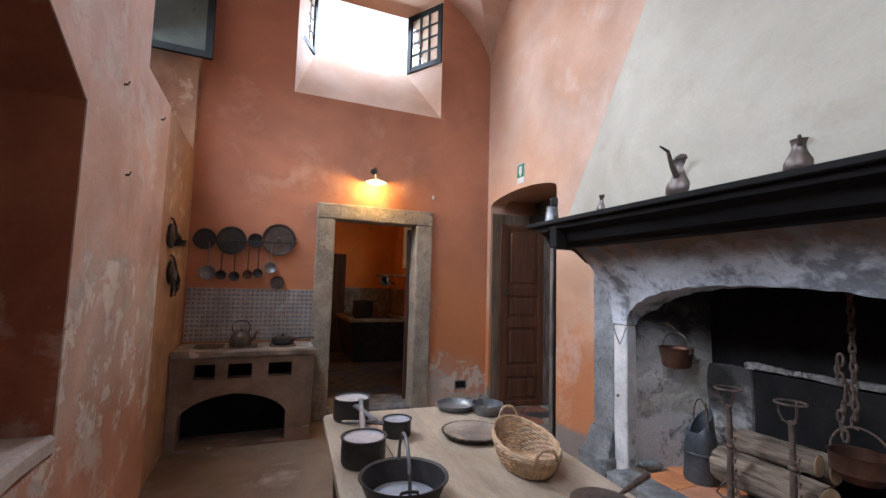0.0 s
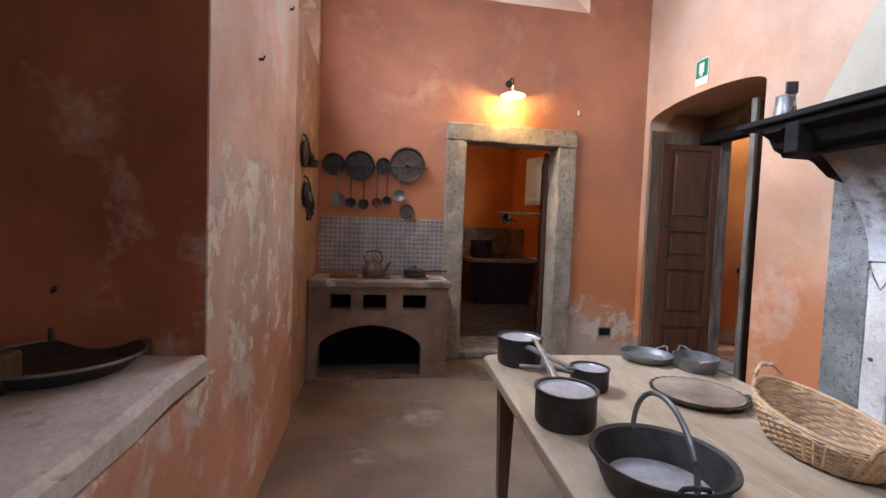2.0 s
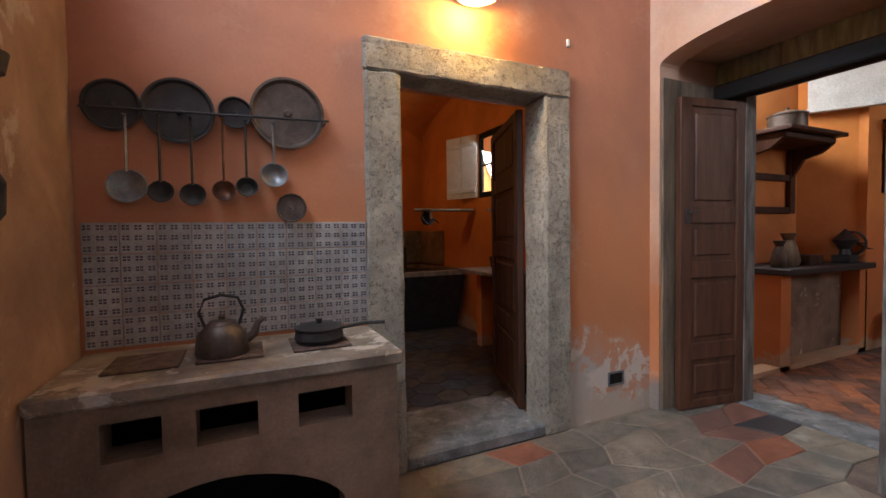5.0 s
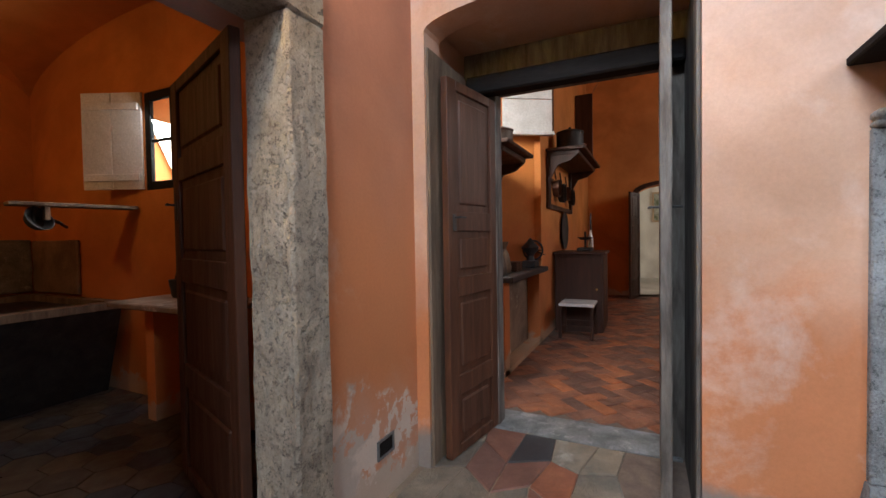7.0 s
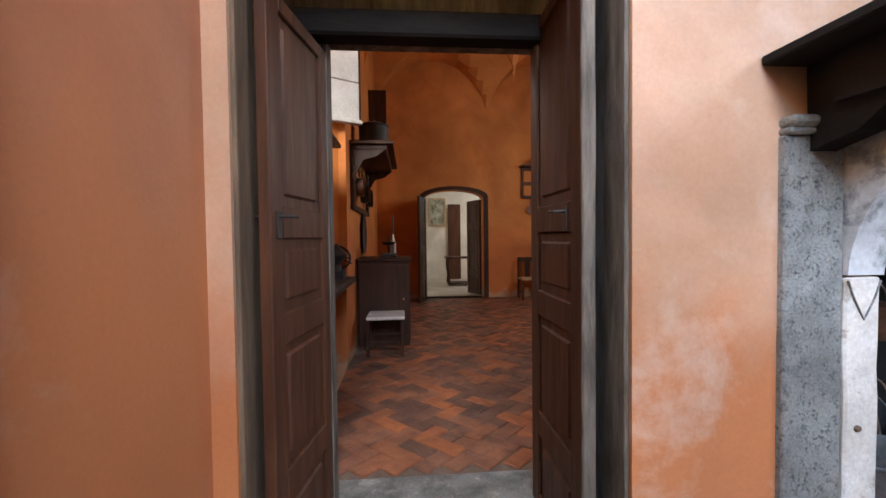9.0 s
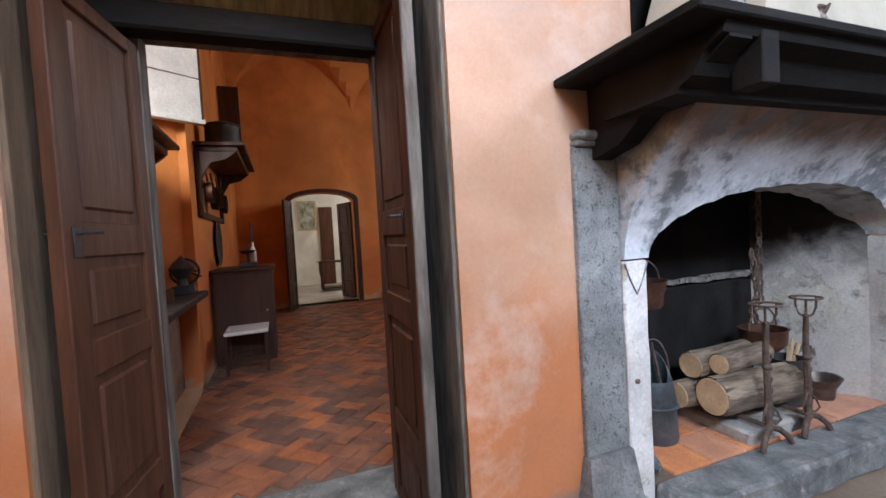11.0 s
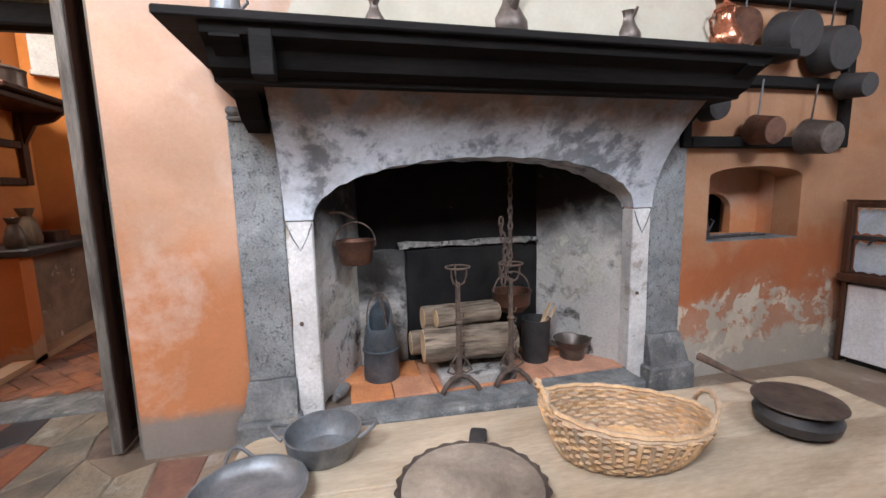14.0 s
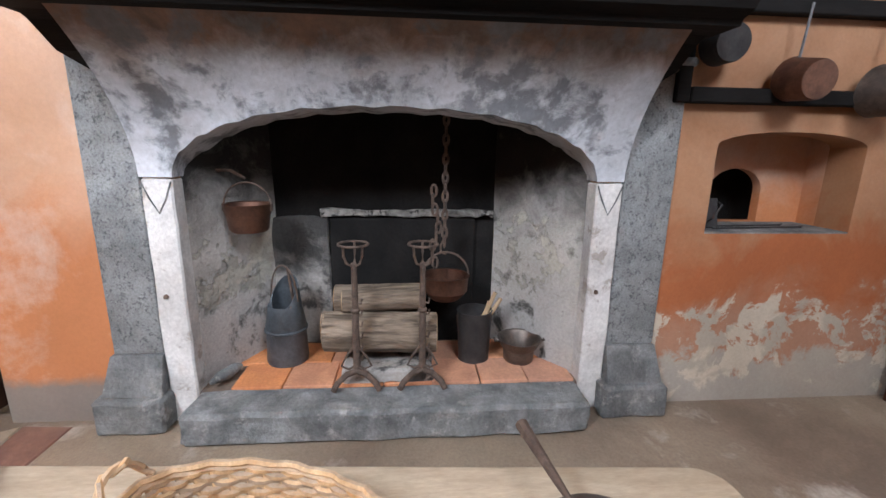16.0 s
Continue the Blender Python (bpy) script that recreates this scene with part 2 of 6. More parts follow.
GREYWOOD = mat("greyed_timber", (0.22, 0.195, 0.165), (0.085, 0.07, 0.057), 8, 0.8, bump=0.6, stretch=(2, 2, 0.35))
OLDWOOD = mat("weathered_timber", (0.24, 0.17, 0.11), (0.13, 0.09, 0.06), 5, 0.75, bump=0.4, stretch=(3, 3, 0.4))
TABLETOP = mat("scrubbed_pine", (0.47, 0.385, 0.285), (0.37, 0.29, 0.2), 3, 0.55, bump=0.1, stretch=(2, 0.4, 1), patch=(0.29, 0.22, 0.15), patch_at=0.6, patch_soft=0.12)
TABLELEG = mat("stained_table_wood", (0.16, 0.09, 0.05), (0.09, 0.05, 0.03), 4, 0.55, bump=0.2, stretch=(3, 3, 0.3))
IRON = mat("blackened_iron", (0.032, 0.031, 0.032), (0.055, 0.05, 0.048), 12, 0.52, metal=0.2, bump=0.15, obj=True, spec=0.35)
RUST = mat("rusty_iron", (0.17, 0.115, 0.085), (0.075, 0.052, 0.042), 22, 0.75, metal=0.3, bump=0.5, obj=True)
COPPER = mat("tarnished_copper", (0.2, 0.1, 0.065), (0.12, 0.062, 0.045), 10, 0.48, metal=0.75, bump=0.1, obj=True)
BRIGHTCOPPER = mat("polished_copper", (0.6, 0.27, 0.17), (0.42, 0.17, 0.1), 8, 0.28, metal=0.9, bump=0.05, obj=True)
BRONZE = mat("aged_bronze", (0.15, 0.12, 0.1), (0.09, 0.07, 0.06), 12, 0.45, metal=0.6, bump=0.12, obj=True)
PEWTER = mat("pewter", (0.26, 0.27, 0.28), (0.17, 0.18, 0.19), 10, 0.45, metal=0.6, bump=0.06, obj=True)
TIN = mat("tin_lining", (0.5, 0.52, 0.56), (0.38, 0.4, 0.44), 9, 0.4, metal=0.35, bump=0.06, obj=True)
ENAMEL = mat("white_enamel", (0.75, 0.76, 0.78), (0.68, 0.69, 0.71), 3, 0.25, bump=0.02)
PALEBLUE = mat("pale_blue_enamel", (0.5, 0.58, 0.64), (0.42, 0.5, 0.56), 4, 0.3, bump=0.02)
WICKER = mat("wicker", (0.62, 0.43, 0.26), (0.46, 0.29, 0.15), 30, 0.6, bump=0.3, rand=0.25)
LOGEND = mat("sawn_wood", (0.6, 0.42, 0.25), (0.48, 0.31, 0.17), 9, 0.8, bump=0.2)
TILE_W = mat("white_glazed_tile", (0.42, 0.4, 0.38), (0.32, 0.3, 0.28), 8, 0.3, bump=0.05, rand=0.12)
TILE_BLUE = mat("dark_blue_glaze", (0.06, 0.055, 0.075), (0.1, 0.09, 0.1), 20, 0.35, bump=0.0)
STOVE = mat("smoked_stove_plaster", (0.3, 0.21, 0.15), (0.15, 0.1, 0.07), 2.5, 0.8, patch=(0.5, 0.44, 0.37), patch_at=0.64, patch_scale=5, bump=0.35)
MARBLE = mat("worn_marble_edge", (0.34, 0.28, 0.22), (0.14, 0.11, 0.085), 4, 0.5, bump=0.2, patch=(0.55, 0.5, 0.44), patch_at=0.6, patch_scale=6)
SHUTTER = mat("white_shutter_paint", (0.74, 0.74, 0.72), (0.62, 0.62, 0.6), 3, 0.55, bump=0.1, patch=(0.5, 0.46, 0.4), patch_at=0.7, patch_scale=6)
FRAMEDARK = mat("dark_green_window_paint", (0.008, 0.011, 0.012), (0.013, 0.017, 0.017), 5, 0.6, bump=0.1, spec=0.2)
GREEN = mat("sign_green", (0.0, 0.24, 0.13), (0.0, 0.2, 0.1), 3, 0.4, bump=0)
SIGNWHITE = mat("sign_white", (0.8, 0.82, 0.8), (0.76, 0.78, 0.76), 3, 0.4, bump=0)
PORCELAIN = mat("white_porcelain", (0.82, 0.8, 0.75), (0.76, 0.74, 0.7), 5, 0.2, bump=0.0)
BRASS = mat("brass", (0.6, 0.4, 0.14), (0.45, 0.28, 0.1), 8, 0.35, metal=0.9, bump=0.05)
LIGHTWOOD = mat("pale_wood", (0.55, 0.4, 0.24), (0.42, 0.29, 0.17), 8, 0.6, bump=0.1, stretch=(3, 3, 0.4))
BULB = mat("glowing_bulb", (1.0, 0.62, 0.2), (1.0, 0.62, 0.2), 3, 0.3, bump=0, emit=14)
SKYGLOW = mat("overcast_sky_backdrop", (0.9, 0.95, 1.0), (0.9, 0.95, 1.0), 1, 1.0, bump=0, emit=2.2)

GLASS = bpy.data.materials.new("window_glass")
GLASS.use_nodes = True
gp = GLASS.node_tree.nodes["Principled BSDF"]
gp.inputs["Transmission Weight"].default_value, gp.inputs["Roughness"].default_value, gp.inputs["IOR"].default_value = 1.0, 0.03, 1.45
gp.inputs["Base Color"].default_value = (0.9, 0.95, 0.93, 1)


# ---- building helpers ----
def finish(name, bm, material, parent=None, label="", smooth=False, m=None):
    bmesh.ops.recalc_face_normals(bm, faces=bm.faces[:])
    me = bpy.data.meshes.new(name)
    bm.to_mesh(me)
    bm.free()
    me.materials.append(material)
    if smooth:
        me.polygons.foreach_set("use_smooth", [True] * len(me.polygons))
        me.set_sharp_from_angle(angle=radians(38))
    ob = new(name, me)
    if parent:
        ob.parent = parent
    if m is not None:
        ob.matrix_basis = m
    return tagged(ob, label) if label else ob


def part(name, bm, material, parent, label="", smooth=True, m=None):
    return finish(name, bm, material, parent, label, smooth, m)


def thing(name, m, label, category, group=""):
    ob = new(name)
    ob.empty_display_size = 0.1
    ob.matrix_basis = m
    return tagged(ob, label, category, group)


def structure(ob, label="", category=""):
    return tagged(ob, label, category, kind="structure")


def box(x0, x1, y0, y1, z0, z1, bevel=0.0, bm=None, seg=1):
    own = bmesh.new()
    bmesh.ops.create_cube(own, size=1, matrix=Matrix.Translation(((x0 + x1) / 2, (y0 + y1) / 2, (z0 + z1) / 2)) @ Matrix.Diagonal((abs(x1 - x0), abs(y1 - y0), abs(z1 - z0), 1)))
    if bevel:
        bmesh.ops.bevel(own, geom=own.edges[:], offset=bevel, segments=seg, affect="EDGES", profile=0.5)
    return join(bm, own)


def join(bm, own):
    if bm is None:
        return own
    me = bpy.data.meshes.new("join")
    own.to_mesh(me)
    own.free()
    bm.from_mesh(me)
    bpy.data.meshes.remove(me)
    return bm


def roughen(bm, amount=0.008, cuts=7, scale=7.0):
    """Uneven hewn faces: finer mesh pushed about by noise."""
    bmesh.ops.subdivide_edges(bm, edges=[e for e in bm.edges if e.calc_length() > 0.05], cuts=cuts, use_grid_fill=True)
    for v in bm.verts:
        v.co += noise.noise_vector(v.co * scale) * amount + noise.noise_vector(v.co * scale * 4) * amount * 0.4
    return bm


def lathe(profile, seg=32, bm=None, m=None, wobble=0.0):
    """Turns a list of (radius, z) round the z axis; radius 0 closes an end."""
    own = bmesh.new()
    rings = []
    for r, z in profile:
        if r <= 1e-6:
            rings.append([own.verts.new((0, 0, z))])
        else:
            rings.append([own.verts.new((r * (1 + wobble * math.sin(3 * a + 9 * z)) * math.cos(a), r * (1 + wobble * math.sin(2 * a + 1 + 7 * z)) * math.sin(a), z))
                          for a in (2 * math.pi * k / seg for k in range(seg))])
    for p, q in zip(rings, rings[1:]):
        for k in range(seg):
            n = (k + 1) % seg
            vs = [p[k % len(p)], p[n % len(p)], q[n % len(q)], q[k % len(q)]]
            vs = list(dict.fromkeys(vs))
            if len(vs) > 2:
                own.faces.new(vs)
    if m is not None:
        bmesh.ops.transform(own, matrix=m, verts=own.verts[:])
    return join(bm, own)


def tube(points, radius, seg=8, bm=None, closed=False, taper=None, flat=1.0):
    """A round bar along points; radius may vary with taper(u)."""
    own = bmesh.new()
    pts = [Vector(p) for p in points]
    rings = []
    n = len(pts)
    up = Vector((0, 0, 1))
    for i, p in enumerate(pts):
        d = (pts[(i + 1) % n] - pts[i - 1]) if closed else (pts[min(i + 1, n - 1)] - pts[max(i - 1, 0)])
        d.normalize()
        ref = up if abs(d.z) < 0.92 else Vector((1, 0, 0))
        a = d.cross(ref).normalized()
        b = a.cross(d).normalized()
        r = radius * (taper(i / max(1, n - 1)) if taper else 1)
        rings.append([own.verts.new(p + (a * math.cos(t) * flat + b * math.sin(t)) * r) for t in (2 * math.pi * k / seg for k in range(seg))])
    for i in range(n if closed else n - 1):
        p, q = rings[i], rings[(i + 1) % n]
        for k in range(seg):
            own.faces.new((p[k], p[(k + 1) % seg], q[(k + 1) % seg], q[k]))
    if not closed:
        own.faces.new(rings[0]), own.faces.new(rings[-1])
    return join(bm, own)


def arc(c, r, a0, a1, n=12, plane="xz", ry=None):
    ry = r if ry is None else ry
    out = []
    for k in range(n + 1):
        a = radians(a0 + (a1 - a0) * k / n)
        u, v = r * math.cos(a), ry * math.sin(a)
        out.append({"xz": (c[0] + u, c[1], c[2] + v), "yz": (c[0], c[1] + u, c[2] + v), "xy": (c[0] + u, c[1] + v, c[2])}[plane])
    return out


def rect(u0, u1, v0, v1):
    return [(u0, v0), (u1, v0), (u1, v1), (u0, v1)]


def arched(u0, u1, v0, spring, rise, n=16, power=2.0):
    """An opening from v0 up to an arch between u0 and u1."""
    c, h = (u0 + u1) / 2, (u1 - u0) / 2
    pts = [(u0, v0), (u1, v0)]
    for k in range(n + 1):
        u = math.cos(math.pi * k / n)
        pts.append((c + h * u, spring + rise * max(0.0, 1 - abs(u) ** power) ** (1 / power)))
    return pts


def slab(outline, holes, axis, at, depth, bm=None):
    """A plate with holes, drawn in the plane of two axes and given a depth along the third."""
    own = bmesh.new()

    def place(u, v):
        return {"x": (at, u, v), "y": (u, at, v), "z": (u, v, at)}[axis]
    edges = []
    for loop in (outline, *holes):
        vs = [own.verts.new(place(u, v)) for u, v in loop]
        edges += [own.edges.new((vs[i - 1], vs[i])) for i in range(len(vs))]
    bmesh.ops.triangle_fill(own, use_beauty=True, use_dissolve=False, edges=edges)
    got = bmesh.ops.extrude_face_region(own, geom=own.faces[:])
    shift = {"x": (depth, 0, 0), "y": (0, depth, 0), "z": (0, 0, depth)}[axis]
    bmesh.ops.translate(own, vec=shift, verts=[g for g in got["geom"] if isinstance(g, bmesh.types.BMVert)])
    return join(bm, own)


def loft(loop_a, loop_b, bm=None):
    """The walls of a splayed opening between two loops of 3D points."""
    own = bmesh.new()
    a, b = [own.verts.new(p) for p in loop_a], [own.verts.new(p) for p in loop_b]
    for i in range(len(a)):
        own.faces.new((a[i - 1], a[i], b[i], b[i - 1]))
    return join(bm, own)


def vault(x0, x1, y0, y1, spring, rise, n=20, thick=0.12):
    """One bay of a groin vault, as a shell."""
    bm = bmesh.new()
    grid = []
    for i in range(n + 1):
        u = -math.cos(math.pi * i / n)
        row = []
        for j in range(n + 1):
            v = -math.cos(math.pi * j / n)
            z = spring + rise * max(math.sqrt(max(0, 1 - u * u)), math.sqrt(max(0, 1 - v * v)))
            row.append(bm.verts.new(((x0 + x1) / 2 + u * (x1 - x0) / 2, (y0 + y1) / 2 + v * (y1 - y0) / 2, z)))
        grid.append(row)
    for i in range(n):
        for j in range(n):
            bm.faces.new((grid[i][j], grid[i + 1][j], grid[i + 1][j + 1], grid[i][j + 1]))
    got = bmesh.ops.extrude_face_region(bm, geom=bm.faces[:])
    bmesh.ops.translate(bm, vec=(0, 0, thick), verts=[g for g in got["geom"] if isinstance(g, bmesh.types.BMVert)])
    return bm


# ---- structure: the old kitchen ----
XW, XE, YN, YS = -0.72, 2.64, 4.9, -3.2
structure(finish("floor", box(-1.9, 2.72, YS - 0.5, 5.0, -0.2, 0.0), FLOOR), "worn brown stone and cement floor", "floor")
nw = finish("wall_north", slab(rect(-2.2, XE, 0, 6.0), [rect(0.6, 1.8, 0.04, 2.3), rect(0.19, 1.94, 3.58, 5.2)], "y", YN, 0.12), PLASTER_N)
structure(nw, "terracotta plaster wall with faded stains", "wall")
structure(finish("wall_north_core", slab(rect(-2.2, 3.45, 0, 6.0), [rect(0.6, 2.1, 0.04, 2.3), rect(-0.1, 2.2, 3.3, 5.4)], "y", YN + 0.12, 0.43), PLASTER_N), "thick masonry of the door wall", "wall")
a = [(0.19, YN, 3.58), (1.94, YN, 3.58), (1.94, YN, 5.2), (0.19, YN, 5.2)]
b = [(0.42, 5.42, 4.29), (1.63, 5.42, 4.32), (1.63, 5.42, 5.12), (0.42, 5.42, 5.12)]
structure(finish("window_reveal_north", loft(a, b), PLASTER_C), "splayed plaster window reveal", "window reveal")
structure(finish("wall_east", slab(rect(0.2, YN, -0.15, 6.0), [arched(3.47, 4.82, -0.05, 2.5, 0.11), rect(0.60, 2.56, -0.05, 2.7)], "x", XE, 0.2), PLASTER_E), "peach and orange plaster wall", "wall")
structure(finish("wall_east_back", slab(rect(YS, 0.2, -0.15, 6.0), [arched(-0.8, 0.0, 0.96, 1.40, 0.07)], "x", XE, 0.2), PLASTER_S), "orange plaster wall peeling near the floor", "wall")
structure(finish("wall_east_core", slab(rect(YS, YN, -0.15, 6.0), [rect(3.4, 4.86, -0.05, 2.62), rect(0.58, 2.58, -0.05, 2.7), rect(-0.82, 0.02, 0.94, 1.5)], "x", XE + 0.2, 0.61), PLASTER_E), "thick masonry of the fireplace wall", "wall")
ALCOVE = [(-1.0, 0.80), (2.13, 0.80), (2.13, 2.2), (1.75, 2.4), (1.0, 2.6), (0.2, 2.64), (-0.6, 2.45), (-1.0, 2.2)]
structure(finish("wall_west", slab(rect(YS, 2.9, -0.1, 6.0), [ALCOVE, rect(-0.5, 1.1, 3.3, 4.6)], "x", XW + 0.012, -0.006), PLASTER_W), "flaking pink plaster wall", "wall")
structure(finish("wall_west_core", slab(rect(YS, 2.9, -0.1, 6.0), [ALCOVE, rect(-0.5, 1.1, 3.3, 4.6)], "x", XW + 0.005, -0.555), NICHE_RED), "dark red masonry round the alcove", "wall")
structure(finish("wall_west_pier", slab([(2.9, -0.1), (3.62, -0.1), (3.62, 2.74), (2.97, 2.74), (2.97, 4.7), (3.62, 4.7), (3.62, 6.0), (2.9, 6.0)], [], "x", XW + 0.012, -0.562), PLASTER_W), "flaking pink plaster pier", "wall")
structure(finish("wall_west_corner", slab([(3.62, 0), (YN, 0), (YN, 6.0), (3.62, 6.0), (3.62, 4.7), (4.76, 4.7), (4.76, 2.74), (3.62, 2.74)], [], "x", XW, -0.55), PLASTER_WC), "ochre plaster wall with its weaker light kept in the colour", "wall")
# the opening is invented to go with the south fill lamp
structure(finish("wall_south", slab(rect(-1.9, 3.45, 0, 6.0), [rect(-0.3, 1.1, 1.0, 2.8)], "y", YS, -0.3), PLASTER_E), "plain plaster wall", "wall")
structure(finish("alcove_back", box(-1.78, -1.68, -1.6, 2.75, 0.0, 2.74), NICHE_RED), "dark red alcove wall", "wall")
structure(finish("alcove_side", box(-1.68, -1.27, 2.13, 2.75, 0.0, 2.74), NICHE_RED), "dark red alcove wall", "wall")
structure(finish("alcove_side_south", box(-1.68, -1.27, -1.6, -1.0, 0.0, 2.74), NICHE_RED), "dark red alcove wall", "wall")
structure(finish("alcove_ceiling", box(-1.78, -1.27, -1.6, 2.75, 2.74, 2.85), NICHE_RED), "alcove ceiling", "ceiling")
structure(finish("alcove_shelf", roughen(box(-1.68, XW + 0.017, -1.0, 2.128, 0.80, 0.885, 0.016), 0.01, 14, 5), WHITEWASH), "worn masonry sill of the alcove", "sill")
structure(finish("ceiling", vault(XW - 0.05, XE + 0.05, 1.2, YN + 0.05, 4.15, 1.3), PLASTER_C), "plastered groin vault", "ceiling")
structure(finish("ceiling_back", vault(XW - 0.05, XE + 0.05, -2.5, 1.2, 4.15, 1.3), PLASTER_C), "plastered groin vault", "ceiling")
structure(finish("ceiling_far", vault(XW - 0.05, XE + 0.05, -6.2, -2.5, 4.15, 1.3), PLASTER_C), "plastered groin vault", "ceiling")

# backdrop of bright overcast sky outside the windows
structure(finish("backdrop", box(-0.3, 2.4, 6.9, 6.95, 4.2, 6.8), SKYGLOW), "bright overcast sky", "sky")
# ---- structure: doorway and rooms beyond ----
structure(finish("doorway_head", slab(rect(3.4, 4.9, 0, 2.75), [rect(3.58, 4.63, 0, 2.33)], "x", 3.33, 0.12), GREYWOOD), "weathered timber door frame set in the wall", "door frame")
structure(finish("lintel_beam", box(3.2, 3.325, 3.49, 4.80, 2.30, 2.42, 0.012), BLACKWOOD), "sooty timber lintel", "lintel")
structure(finish("threshold", box(3.3, 3.62, 3.5, 4.72, -0.1, 0.012, 0.008), SLATE), "grey stone threshold", "threshold")
structure(finish("doorway_floor", box(2.64, 3.4, 3.4, 4.88, -0.2, -0.004), MORTAR), "mortar bed of the doorway floor", "floor")

# scullery behind the stone door
structure(finish("floor_scullery", box(-1.6, 2.75, 5.45, 10.3, -0.2, -0.012), MORTAR), "mortar bed under the tiles", "floor")
structure(finish("doorway_floor_scullery", box(0.66, 1.7, 5.0, 5.47, -0.2, 0.0), SLATE), "stone doorway floor", "floor")
structure(finish("wall_scullery_east", slab(rect(5.45, 10.3, 0, 3.6), [rect(6.86, 7.54, 1.78, 2.6)], "x", 2.7, 0.3), PLASTER_K), "orange plaster wall", "wall")
structure(finish("wall_scullery_north", box(-1.6, 2.7, 9.5, 9.7, 0, 3.6), PLASTER_K), "orange plaster wall", "wall")
structure(finish("wall_scullery_west", box(-1.6, -1.4, 5.45, 9.5, 0, 3.6), PLASTER_K), "orange plaster wall", "wall")
structure(finish("ceiling_scullery", vault(-1.42, 2.72, 5.43, 9.52, 2.78, 0.55, 18), PLASTER_K), "orange plaster groin vault", "ceiling")
structure(finish("roof_scullery", box(-1.7, 3.0, 5.45, 9.7, 3.6, 3.7), PLASTER_K), "closing slab over the scullery", "ceiling")
structure(finish("splash_slab", roughen(box(2.66, 2.697, 8.62, 9.49, 0.84, 1.37, 0.01), 0.006, 5), STOVE), "greenish grey splash plaster", "splashback")
structure(finish("splash_slab_north", roughen(box(1.62, 2.65, 9.46, 9.497, 0.84, 1.38, 0.01), 0.006, 5), SLATE), "dark slate splash slab", "splashback")

# large kitchen beyond the second doorway
structure(finish("floor_kitchen", box(3.4, 10.75, -0.2, 5.6, -0.2, -0.012), MORTAR), "mortar bed under the bricks", "floor")
structure(finish("wall_kitchen_north", slab(rect(3.45, 10.75, 0, 6.2), [rect(3.5, 5.9, 0.05, 3.9)], "y", 4.9, 0.15), PLASTER_K), "orange plaster wall", "wall")
structure(finish("kitchen_recess", slab(rect(3.45, 6.1, 0, 4.2), [rect(3.9, 4.4, 2.7, 3.5)], "y", 5.38, 0.1), PLASTER_K), "recessed orange plaster wall", "wall")
side = bmesh.new()
lo, hi = ([side.verts.new((x, y, z)) for x, y in ((5.9, 5.05), (5.9, 4.98), (5.56, 5.378), (6.1, 5.378), (6.1, 5.05))] for z in (0, 4.2))
side.faces.new(lo), side.faces.new(hi)
for k in range(5):
    side.faces.new((lo[k - 1], lo[k], hi[k], hi[k - 1]))
structure(finish("kitchen_recess_side", side, PLASTER_K), "splayed orange plaster recess side", "wall")
structure(finish("kitchen_recess_top", box(3.45, 6.1, 5.05, 5.38, 3.9, 4.0), PLASTER_K), "orange plaster recess head", "wall")
structure(finish("backdrop_kitchen", box(3.5, 4.9, 5.9, 5.95, 2.4, 4.0), SKYGLOW), "bright daylight outside", "sky")
structure(finish("wall_kitchen_east", slab(rect(-0.2, 5.0, 0, 6.2), [arched(2.56, 3.88, 0, 2.2, 0.2)], "x", 10.65, 0.35), PLASTER_K), "orange plaster wall with a doorway", "wall")
# unseen wall; its opening is assumed, behind the kitchen fill
structure(finish("wall_kitchen_south", slab(rect(3.45, 10.75, 0, 6.2), [rect(6.2, 8.6, 2.2, 3.8)], "y", -0.2, 0.2), PLASTER_K), "orange plaster wall", "wall")
for k in range(3):
    for j in range(2):
        structure(finish("ceiling_kitchen", vault(3.4 + 2.42 * k, 3.4 + 2.42 * (k + 1) + 0.01, 0.0 + 2.46 * j, 2.46 * (j + 1), 3.9, 1.3, 14), PLASTER_K), "orange groin vault", "ceiling")

# pale parlour at the end
structure(finish("floor_parlour", box(10.7, 15.3, 0, 5.5, -0.2, -0.002), mat("pale_stone_floor", (0.5, 0.46, 0.4), (0.42, 0.38, 0.32), 2, 0.4)), "pale polished stone floor", "floor")
structure(finish("wall_parlour_east", box(15.0, 15.2, 0, 5.5, 0, 3.6), WHITE), "cream wall", "wall")
structure(finish("wall_parlour_north", box(11.0, 15.0, 4.4, 4.6, 0, 3.6), WHITE), "cream wall", "wall")
structure(finish("wall_parlour_south", box(11.0, 15.0, -0.1, 0.1, 0, 3.6), WHITE), "cream wall", "wall")
structure(finish("ceiling_parlour", box(10.9, 15.2, -0.1, 4.6, 3.4, 3.6), WHITE), "cream ceiling", "ceiling")

